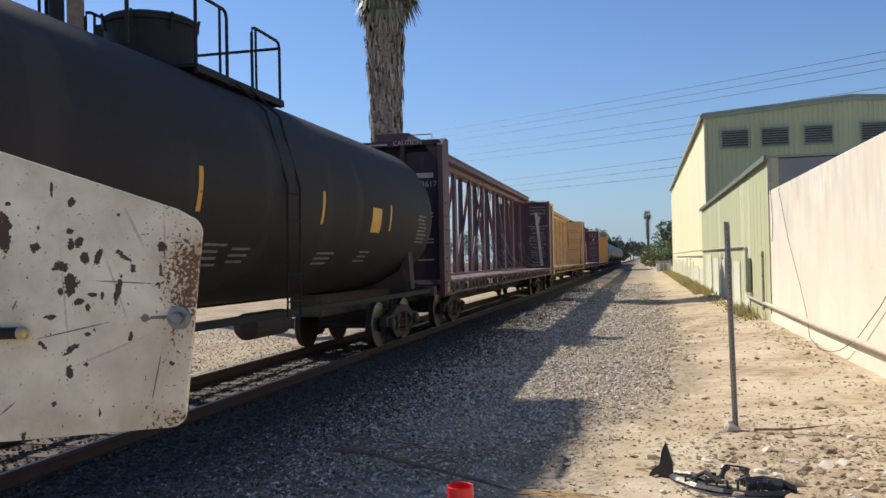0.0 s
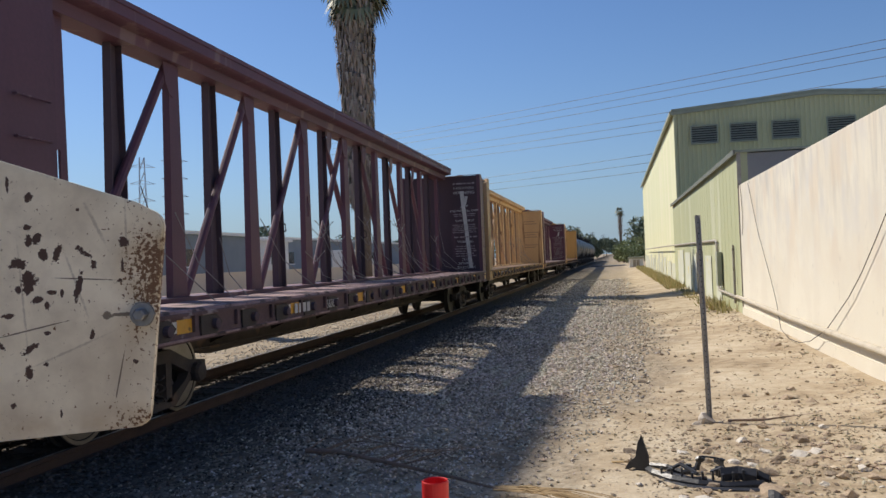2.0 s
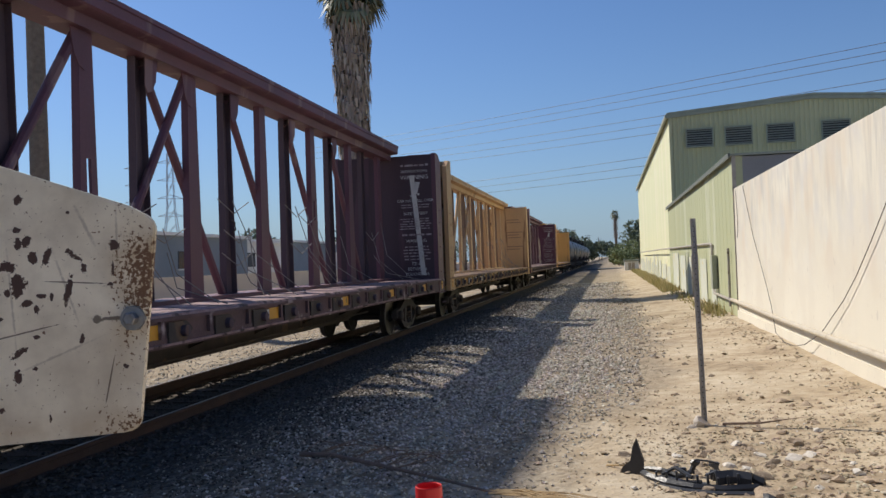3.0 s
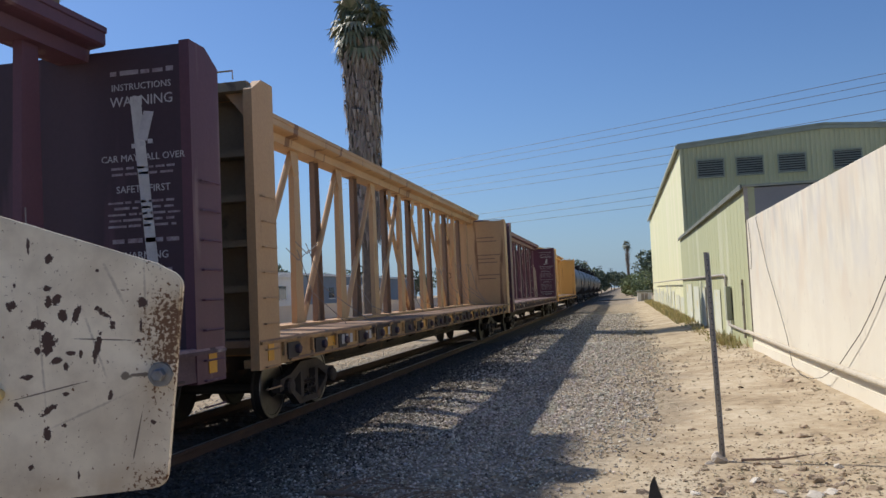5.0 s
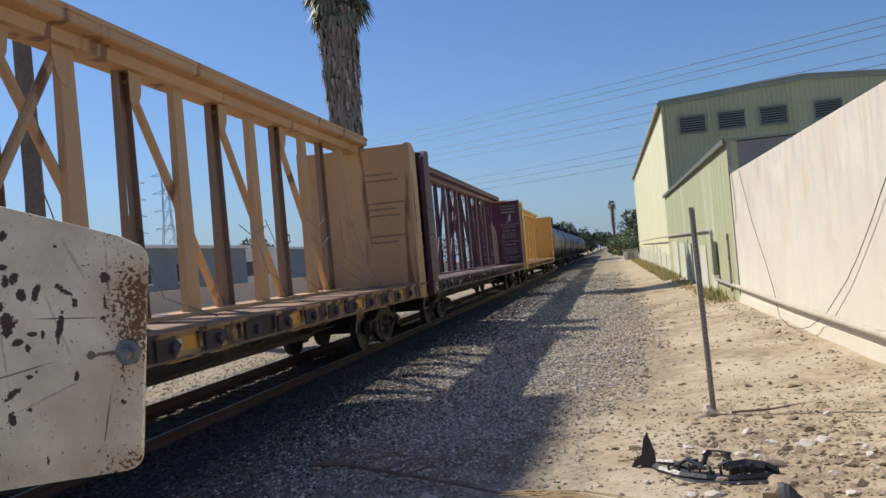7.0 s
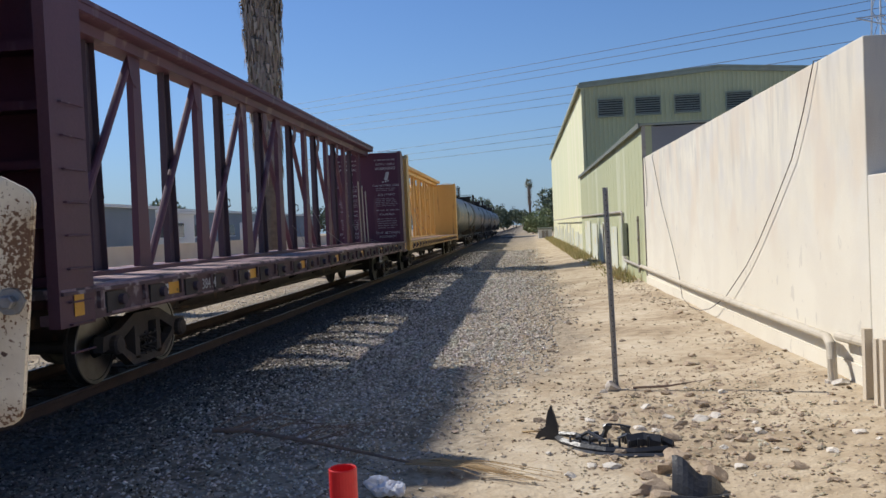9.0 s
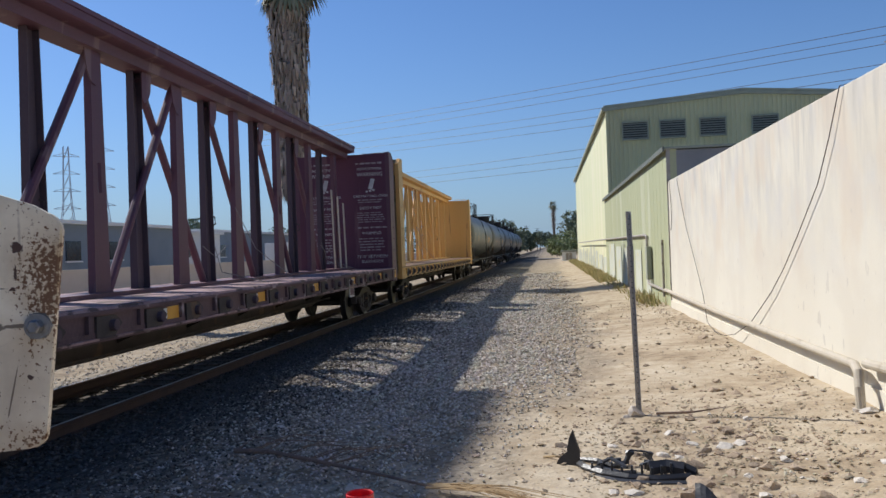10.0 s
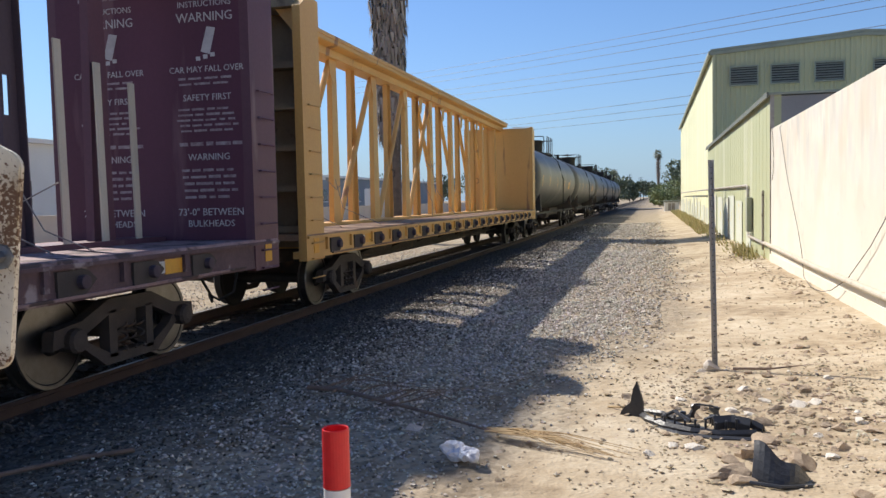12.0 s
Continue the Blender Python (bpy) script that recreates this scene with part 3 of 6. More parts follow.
def scatter_rocks(name, places, sizes, material, seed, flat=0.65):
    """Many small faceted stones in one mesh."""
    rng = np.random.default_rng(seed)
    base = np.array([(1, 0, 0), (-1, 0, 0), (0, 1, 0), (0, -1, 0), (0, 0, 1), (0, 0, -1), (.65, .65, .4), (-.65, .6, -.3)], float)
    tri = [(0, 6, 4), (6, 2, 4), (2, 1, 4), (1, 3, 4), (3, 0, 4), (0, 5, 2), (2, 5, 1), (1, 5, 3), (3, 5, 0), (0, 2, 6)]
    base = base[:7]
    k = len(places)
    ang = rng.uniform(0, 2 * math.pi, k)
    v = base[None] * rng.uniform(0.6, 1.25, (k, 7, 1)) * np.stack([np.ones(k), rng.uniform(.6, 1, k), np.full(k, flat) * rng.uniform(.7, 1.2, k)], 1)[:, None]
    tl = rng.uniform(-.5, .5, k)
    vz = v[..., 2] + v[..., 0] * tl[:, None]
    c, s = np.cos(ang)[:, None], np.sin(ang)[:, None]
    v = np.stack([v[..., 0] * c - v[..., 1] * s, v[..., 0] * s + v[..., 1] * c, vz], -1)
    v = v * np.asarray(sizes)[:, None, None] + np.asarray(places)[:, None]
    f = (np.array(tri)[None] + 7 * np.arange(k)[:, None, None]).reshape(-1, 3)
    return from_arrays(name, v.reshape(-1, 3).tolist(), f.tolist(), material)


# ---- ground and track ----
PROFILE_X = [-400, -60, -14, -6, -2.6, -1.5, -1.0, 0.72, 0.88, 1.35, 1.9, 2.6, 3.2, 4.0, 5.2, 6.7, 7.9, 8.6, 9.0, 60, 400]
PROFILE_Z = [-0.1, -0.1, -0.05, -0.2, -0.3, -0.2, -0.178, -0.178, -0.125, -0.115, -0.05, 0.07, 0.10, 0.06, 0.06, 0.10, 0.20, 0.27, 0.28, 0.1, -0.1]


def ground_z(x, y):
    z = float(np.interp(x, PROFILE_X, PROFILE_Z))
    if 1.6 < x < 9 and -10 < y < 90:
        z += 0.035 * noise.noise((x * 0.9, y * 0.55, 3.0)) + 0.012 * noise.noise((x * 4, y * 4, 9.0))
    return z


def build_ground():
    xs = sorted(set([-2500, -400, -150, -60, -30, -20, -14, -9, -6, -4, -3.2] + [round(-2.6 + 0.18 * i, 3) for i in range(66)] + [9.6, 12, 20, 60, 150, 400, 2500]))
    ys = sorted(set([-400, -100, -40, -15, -6, -2] + [round(0.25 * i, 3) for i in range(100)] + list(range(25, 90, 2)) + [95, 110, 130, 160, 200, 300, 500, 1000, 2500, 4500]))
    v = [(x, y, ground_z(x, y) - (0.012 if -1.3 < x < 0.8 else 0)) for y in ys for x in xs]
    w = len(xs)
    f = [(j * w + i, j * w + i + 1, (j + 1) * w + i + 1, (j + 1) * w + i) for j in range(len(ys) - 1) for i in range(w - 1)]
    me = from_arrays("ground", v, f, M["ground"])
    me.shade_smooth()
    return tagged(new("ground", me), "dusty ground of grey crushed stone and pale trampled sand", "ground", kind="structure")


build_ground()


def build_track():
    tr = thing("railway_track", "single railway track with rusty rails on weathered timber ties", "railway track", kind="structure")
    prof = [(-0.036, 0), (-0.036, -0.035), (-0.01, -0.05), (-0.01, -0.13), (-0.075, -0.155), (-0.075, -0.17), (0.075, -0.17), (0.075, -0.155), (0.01, -0.13), (0.01, -0.05), (0.036, -0.035), (0.036, 0)]
    for s in (-1, 1):
        r = part("rail", P([(s * 0.753 + x, z - 0.003) for x, z in prof], "y", -60, 900), M["rail"], tr)
        part("running_surface", P([(s * 0.753 - 0.016, -0.004), (s * 0.753 + 0.016, -0.004), (s * 0.753 + 0.013, 0.0), (s * 0.753 - 0.013, 0.0)], "y", -60, 900), M["bright"], r, "polished rail head")
    rng = random.Random(4)
    tie = mesh_of("tie", B(-1.28, 1.28, -0.115, 0.115, -0.34, -0.173, bevel=0.012), M["tie"])
    y, k = -6.0, 0
    while k < 230:
        o = new("tie", tie)
        o.parent = tr
        o.matrix_basis = pose(rng.uniform(-0.04, 0.04), y, rng.uniform(-0.008, 0.0), 0, 0, rng.uniform(-0.8, 0.8))
        y += 0.53 + rng.uniform(-0.02, 0.02)
        k += 1
    return tr


build_track()

# ---- buildings on the sunny side ----
def vent_louvre(x0, x1, z0, z1, y):
    t = thing("louvre_vent", "dark louvred ventilation opening with pale metal frame", "vent", "gable vents")
    part("backing", B(x0, x1, y - 0.03, y - 0.004, z0, z1), M["dark"], t)
    for a in ((x0 - 0.05, x1 + 0.05, z1, z1 + 0.06), (x0 - 0.05, x1 + 0.05, z0 - 0.06, z0)):
        part("frame", B(a[0], a[1], y - 0.10, y - 0.003, a[2], a[3]), M["trimgreen"], t)
    for a in (x0 - 0.05, x1):
        part("frame", B(a, a + 0.05, y - 0.10, y - 0.003, z0, z1), M["trimgreen"], t)
    k = 7
    for i in range(k):
        z = z0 + (i + 0.2) * (z1 - z0) / k
        part("slat", P([(y - 0.085, z), (y - 0.075, z - 0.005), (y - 0.03, z + 0.055), (y - 0.04, z + 0.06)], "x", x0, x1), M["louvre"], t)


def corrugated(x0, x1, zlow, ztop, y, pitch=0.3, rib=0.035):
    """A ribbed sheet in the x-z plane, with a top edge that follows ztop(x)."""
    bm = bmesh.new()
    xs = []
    x = x0
    while x < x1 - 1e-6:
        for dx, d in ((0, 0), (0.17, 0), (0.2, rib), (0.265, rib)):
            if x + dx * pitch / 0.3 < x1:
                xs.append((x + dx * pitch / 0.3, d))
        x += pitch
    xs.append((x1, 0))
    lo = [bm.verts.new((x, y - d, zlow)) for x, d in xs]
    hi = [bm.verts.new((x, y - d, ztop(x))) for x, d in xs]
    for i in range(len(xs) - 1):
        bm.faces.new((lo[i], lo[i + 1], hi[i + 1], hi[i]))
    return bm


def build_warehouse():
    w = thing("warehouse", "large pale green metal warehouse with low gable roof", "warehouse", kind="structure")
    x0, x1, xr = 8.82, 21.0, 14.9
    ya, yb, eave, ridge = 39.0, 81.0, 7.95, 8.40

    def roofline(x):
        return eave + (ridge - eave) * (1 - abs(x - xr) / (xr - x0))

    side = bmesh.new()
    y = ya
    box(side, x0, x0 + 0.2, ya, yb, -0.2, eave)
    while y < yb:
        box(side, x0 - 0.003, x0 + 0.01, y + 0.0, y + 0.03, 0.1, eave - 0.02)
        y += 0.9
    part("side_wall", side, M["green"], w, "pale yellow-green metal side wall")
    part("gable_wall", corrugated(x0 - 0.0, x1, 0.0, lambda x: roofline(x) - 0.02, ya, 0.2, 0.04), M["greengable"], w, "sage green ribbed metal gable")
    part("gable_lining", P([(x0 + 0.01, 0), (x1, 0), (x1, roofline(x1) - .05), (xr, ridge - .05), (x0 + 0.01, eave - .05)], "y", ya + 0.02, ya + 0.15), M["greengable"], w)
    part("far_gable", P([(x0 + 0.2, 0), (x1, 0), (x1, roofline(x1) - .05), (xr, ridge - .05), (x0 + 0.2, eave - .05)], "y", yb - 0.15, yb - 0.01), M["greengable"], w)
    part("far_side_wall", B(x1, x1 + 0.2, ya, yb, 0, roofline(x1)), M["green"], w)
    part("roof", P([(x0 - 0.12, eave + 0.0), (xr, ridge), (x1 + 0.3, roofline(x1 + 0.3)), (x1 + 0.3, roofline(x1 + 0.3) + 0.1), (xr, ridge + 0.1), (x0 - 0.12, eave + 0.1)], "y", ya - 0.12, yb + 0.1), M["trimgreen"], w, "low-pitched metal roof")
    part("gutter", B(x0 - 0.2, x0 - 0.1, ya - 0.1, yb + 0.1, eave - 0.12, eave + 0.02), M["trimgreen"], w)
    part("corner_trim", B(x0 - 0.03, x0 + 0.1, ya - 0.06, ya - 0.002, 3.9, eave), M["greengable"], w)
    part("rake_trim", P([(x0 - 0.12, eave - 0.16), (xr, ridge - 0.16), (x1, roofline(x1) - 0.16), (x1, roofline(x1) - 0.01), (xr, ridge - 0.01), (x0 - 0.12, eave - 0.01)], "y", ya - 0.11, ya - 0.045), M["trimgreen"], w)
    # paler repainted band along the foot
    rng = random.Random(8)
    y = 40.0
    while y < 80:
        ww = rng.uniform(0.8, 3.0)
        part("repainted_patch", B(x0 - 0.026, x0 - 0.0205, y, y + ww, 0.2, rng.uniform(1.0, 1.75)), M["patch"], w)
        y += ww + rng.uniform(0.2, 2.0)
    for a in (9.55, 11.22, 12.98, 15.25):
        vent_louvre(a, a + 1.08, 6.46, 7.20, ya - 0.04)


def build_annex():
    a = thing("annex", "low pale green metal annex with flat roof", "building", kind="structure")
    x0, ya, yb, top = 8.6, 19.12, 38.98, 3.72
    side = bmesh.new()
    box(side, x0, x0 + 0.2, ya, yb, -0.2, top)
    y = ya + 0.1
    while y < yb - 0.1:
        box(side, x0 - 0.003, x0 + 0.01, y, y + 0.03, 0.15, top - 0.02)
        y += 0.6
    part("side_wall", side, M["sage"], a, "pale sage green metal side wall")
    part("front_wall", B(x0 + 0.2, 21, ya, ya + 0.2, 2.0, top - 0.02), M["greywall"], a, "dark grey front wall")
    part("roof", B(x0 - 0.06, 21, ya - 0.06, yb, top, top + 0.05), M["trimgreen"], a)
    part("roof_edge", B(x0 - 0.10, x0 - 0.06, ya - 0.08, yb, top - 0.05, top + 0.06), M["edge"], a)
    part("corner_trim", B(x0 - 0.024, x0 + 0.06, ya - 0.02, ya - 0.002, 0.2, top), M["pipe"], a)
    for y, h, ww in ((22.6, 1.2, 0.9), (24.6, 1.5, 1.6), (26.9, 1.65, 1.9), (31.0, 1.6, 2.2), (34.0, 1.7, 2.8)):
        part("repainted_patch", B(x0 - 0.0235, x0 - 0.0185, y, y + ww, 0.22, h), M["patch"], a)
    d = part("side_door", B(x0 - 0.045, x0 - 0.003, 28.4, 29.5, 0.15, 1.55), M["patch"], a, "pale patched metal door panel")
    part("door_edge", B(x0 - 0.07, x0 - 0.046, 28.32, 28.40, 0.12, 1.6), M["pipe"], d)


def build_conduits():
    c = thing("wall_conduit", "long painted conduit running along the metal wall", "pipe")
    part("run", T([(8.55, 72, 1.92), (8.55, 45, 1.93), (8.55, 23.2, 1.9), (8.55, 22.95, 1.85), (8.55, 22.9, 1.7), (8.55, 22.85, 0.75), (8.55, 22.7, 0.62), (8.54, 19.6, 0.6)], 0.035, 8), M["pipe"], c)
    part("switch_box", B(8.45, 8.575, 22.2, 22.5, 0.75, 1.6, bevel=0.01), M["trimgreen"], c)
    v = thing("vent_pipe", "thin cream standpipe on the annex corner", "pipe")
    part("run", T([(8.54, 19.9, 0.45), (8.54, 19.9, 1.75)], 0.03, 8), M["pipe"], v)
    d = thing("drain_pipe", "cream painted drain pipe along the foot of the wall", "pipe")
    part("run", T([(8.53, 19.5, 0.62), (8.52, 14, 0.58), (8.5, 8.3, 0.59), (8.49, 8.04, 0.59), (8.46, 7.88, 0.55), (8.44, 7.81, 0.44), (8.44, 7.79, 0.17)], 0.04, 12), M["creampipe"], d)
    part("collar", T([(8.44, 7.79, 0.27), (8.44, 7.79, 0.15)], 0.066, 12), M["concrete"], d)
    d2 = thing("drain_pipe", "thin cream pipe stub along the wall corner", "pipe")
    part("run", T([(8.53, 7.9, 0.62), (8.53, 6.9, 0.66)], 0.04, 10), M["creampipe"], d2)


def build_white_wall():
    w = thing("wall_white", "long cream stucco parapet wall with water stains", "wall", kind="structure")
    part("long_face", B(8.6, 8.82, 7.4, 19.10, -0.2, 3.02, bevel=0.012), M["stucco"], w)
    part("low_wall", B(8.6, 8.82, -14, 7.397, -0.2, 1.94, bevel=0.01), M["stucco"], w)
    part("return_face", B(8.825, 21, 7.4, 7.62, -0.2, 1.93), M["stucco"], w)
    # shade of the wall's turned face, given as a dark grey colour
    part("painted_return", B(8.823, 21, 7.385, 7.62, 1.93, 3.02), M["greywall"], w, "dark grey upper wall, its shade in the colour")
    part("plinth", B(8.575, 8.598, 7.37, 19.10, -0.2, 0.42), M["stucco"], w)
    part("roof_slab", B(8.82, 21, 7.62, 19.1, 2.4, 2.5), M["concrete"], w)
    # loose cables that hang down the face
    def droop(name, pts, r=0.0055):
        t = thing(name, "thin dark cable hanging loosely down the wall", "cable", "wall cables")
        part("strand", T(pts, r, 6), M["wallcable"], t)

    def curve(a, b, c, k=16):
        a, b, c = Vector(a), Vector(b), Vector(c)
        return [(1 - s) ** 2 * a + 2 * s * (1 - s) * b + s * s * c for s in (i / k for i in range(k + 1))]
    droop("wall_cable", [(8.72, 8.36, 3.04), (8.57, 8.39, 3.02), (8.56, 8.68, 2.6), (8.56, 9.04, 2.2), (8.56, 9.73, 1.72), (8.56, 10.3, 1.35), (8.55, 10.8, 1.06), (8.53, 11.8, 0.6), (8.48, 12.5, 0.38), (8.46, 13.04, 0.30), (8.46, 13.8, 0.28), (8.48, 14.5, 0.36), (8.54, 15.1, 0.75), (8.56, 15.65, 1.13), (8.56, 16.7, 1.95), (8.57, 17.7, 2.95), (8.7, 17.75, 3.04)])
    droop("wall_cable", curve((8.575, 18.75, 3.0), (8.57, 18.4, 2.2), (8.57, 18.7, 1.95)), 0.006)
    ac = thing("roof_unit", "pale sheet-metal ventilation unit on the roof", "vent unit")
    part("cabinet", B(10.9, 12.2, 16.5, 17.6, 2.5, 3.85, bevel=0.02), M["whitebldg"], ac)
    part("grille", B(11.0, 12.1, 16.47, 16.498, 2.7, 3.7), M["louvre"], ac)


build_warehouse()
build_annex()
build_white_wall()
build_conduits()

# panel added out of view to cast the shadow on the near ballast
blk = thing("billboard", "unseen tan shade panel on two steel poles, added across the track", "billboard")
part("panel", P([(21.43, 20.15), (17.72, 19.96), (16.56, 19.86), (16.04, 19.12), (14.22, 18.9), (11.03, 18.58), (10.04, 16.84), (19.84, 16.84)], "x", -13.15, -13.05), M["tanwall"], blk)
for y in (15.0, 19.0):
    part("pole", T([(-13.35, y, -0.3), (-13.35, y, 18.2)], 0.16, 12), M["post"], blk)


# ---- train ----
def truck_frame(parent, y):
    t = bmesh.new()
    for s in (-1, 1):
        x = s * 0.98
        for pr in ([(y - 1.15, 0.40), (y - 1.12, 0.58), (y - 0.75, 0.62), (y - 0.35, 0.78), (y + 0.35, 0.78), (y + 0.75, 0.62), (y + 1.12, 0.58), (y + 1.15, 0.40), (y + 0.72, 0.48), (y + 0.33, 0.64), (y - 0.33, 0.64), (y - 0.72, 0.48)],
                   [(y - 0.74, 0.49), (y - 0.66, 0.40), (y - 0.34, 0.24), (y + 0.34, 0.24), (y + 0.66, 0.40), (y + 0.74, 0.49), (y + 0.80, 0.40), (y + 0.42, 0.14), (y - 0.42, 0.14), (y - 0.80, 0.40)],
                   [(y - 0.36, 0.2), (y - 0.36, 0.66), (y - 0.24, 0.66), (y - 0.24, 0.2)], [(y + 0.24, 0.2), (y + 0.24, 0.66), (y + 0.36, 0.66), (y + 0.36, 0.2)]):
            prism(t, pr, "x", x - 0.06, x + 0.06)
        for dy in (-0.89, 0.89):
            lathe(t, [(x - 0.12, 0.10), (x + 0.12, 0.12), (x + 0.15, 0.10), (x + 0.16, 0.05)] if s > 0 else [(x - 0.16, 0.05), (x - 0.15, 0.10), (x + 0.12, 0.12)], "x", 12, (0, y + dy, 0.46))
    box(t, -0.95, 0.95, y - 0.2, y + 0.2, 0.38, 0.70)
    f = part("truck_frame", t, M["grime"], parent, "cast steel bogie frame")
    for s in (-1, 1):
        for dy in (-0.14, 0.0, 0.14):
            pts = [(s * 1.02 + 0.05 * math.cos(a), y + dy + 0.05 * math.sin(a), 0.24 + 0.02 * a) for a in (0.8 * i for i in range(18))]
            part("spring", T(pts, 0.012, 5), M["grime"], f)


def wheelset_mesh():
    bm = bmesh.new()
    for s in (-1, 1):
        prof = [(0.66, 0.10), (0.69, 0.36), (0.672, 0.44), (0.680, 0.475), (0.705, 0.472), (0.715, 0.452), (0.80, 0.445), (0.81, 0.40), (0.77, 0.36), (0.74, 0.16), (0.84, 0.12), (0.84, 0.05)]
        lathe(bm, [(s * a, r) for a, r in prof], "x", 36)
    lathe(bm, [(-0.95, 0.08), (0.95, 0.08)], "x", 12)
    for s in (-1, 1):
        for k in range(3):
            a = 2 * math.pi * k / 3
            lathe(bm, [(s * 0.80, 0.03), (s * 0.855, 0.03)], "x", 6, (0, 0.09 * math.cos(a), 0.09 * math.sin(a)))
    return mesh_of("wheelset", bm, M["wheel"])


def tread_mesh(s):
    prof = [(0.802, 0.40), (0.815, 0.405), (0.816, 0.440), (0.803, 0.4465)]
    return mesh_of("tread", lathe(bmesh.new(), [(s * a, r) for a, r in prof], "x", 36), M["bright"])


WHEEL, TREADS = wheelset_mesh(), (tread_mesh(-1), tread_mesh(1))
WHEELSETS = []


def add_wheels(parent, y):
    for dy in (-0.89, 0.89):
        w = new("wheelset", WHEEL)
        w.parent = parent
        w.matrix_basis = pose(0, y + dy, 0.447)
        for me in TREADS:
            t = new("tread", me)
            t.parent = w
        WHEELSETS.append((w, y + dy))


def coupler(parent, y, s):
    bm = bmesh.new()
    box(bm, -0.12, 0.12, min(y, y + s * 0.5), max(y, y + s * 0.5), 0.68, 0.92, bevel=0.02)
    box(bm, -0.2, 0.16, min(y + s * 0.38, y + s * 0.58), max(y + s * 0.38, y + s * 0.58), 0.62, 0.98, bevel=0.04)
    part("coupler", bm, M["grime"], parent)
    part("brake_hose", T([(0.3, y, 0.7), (0.34, y + s * 0.2, 0.42), (0.22, y + s * 0.4, 0.33), (0.12, y + s * 0.5, 0.42)], 0.02, 6), M["cable"], parent)


L_IN = 22.3
TOP, DECK = 4.63, 1.235
CHORD_W = 0.43


def warning_panel(parent, y, material, seed, wordy):
    """Lettering on the inner face of a bulkhead."""
    L = M["white_letter"]

    def word(x, z, text, size):
        lettering(text, size, pose(x, y, z, 90, 0, 0), parent, L)

    def bars(x, z, w, rows, h=0.026, gap=0.04):
        rng = random.Random(seed + int(z * 100))
        for r in range(rows):
            a, b = x - w / 2 * rng.uniform(0.8, 1), x + w / 2 * rng.uniform(0.8, 1)
            zz = z - r * (h + gap)
            while a < b - 0.05:
                e = min(b, a + rng.uniform(0.07, 0.24))
                part("lettering", B(a, e, y - 0.002, y + 0.001, zz, zz + h * rng.uniform(0.85, 1.1)), M["dim_letter"], parent)
                a = e + rng.uniform(0.025, 0.045)
    for x in ((0.84, -0.55) if wordy else (0.84,)):
        bars(x, 4.30, 0.9, 1, 0.05)
        word(x, 4.13, "INSTRUCTIONS", 0.105)
        word(x, 3.95, "WARNING", 0.16)
        body = part("pictogram", hexa(bmesh.new(), [(x - 0.06, y - 0.003, 3.58), (x + 0.06, y - 0.003, 3.54), (x + 0.06, y, 3.54), (x - 0.06, y, 3.58)], [(x + 0.03, y - 0.003, 3.88), (x + 0.15, y - 0.003, 3.86), (x + 0.15, y, 3.86), (x + 0.03, y, 3.88)]), L, parent, "white tilting wagon pictogram")
        for k in range(3):
            part("wheel_mark", B(x - 0.13 + 0.1 * k, x - 0.07 + 0.1 * k, y - 0.003, y, 3.47 + 0.02 * k, 3.52 + 0.02 * k), L, body)
        word(x, 3.33, "CAR MAY FALL OVER", 0.108)
        bars(x, 3.24, 0.80, 2)
        word(x, 2.98, "SAFETY FIRST", 0.112)
        bars(x, 2.86, 0.90, 5)
        bars(x, 2.42, 0.95, 1, 0.045)
        word(x, 2.24, "WARNING", 0.12)
        bars(x, 2.10, 0.78, 5, 0.034, 0.05)
        if wordy:
            word(x, 1.55, "73'-0\" BETWEEN", 0.128)
            word(x, 1.41, "BULKHEADS", 0.118)
        else:
            word(x, 1.62, "72'-0\"", 0.128)
            word(x, 1.48, "BETWEEN", 0.118)
            word(x, 1.34, "BULKHEADS", 0.118)


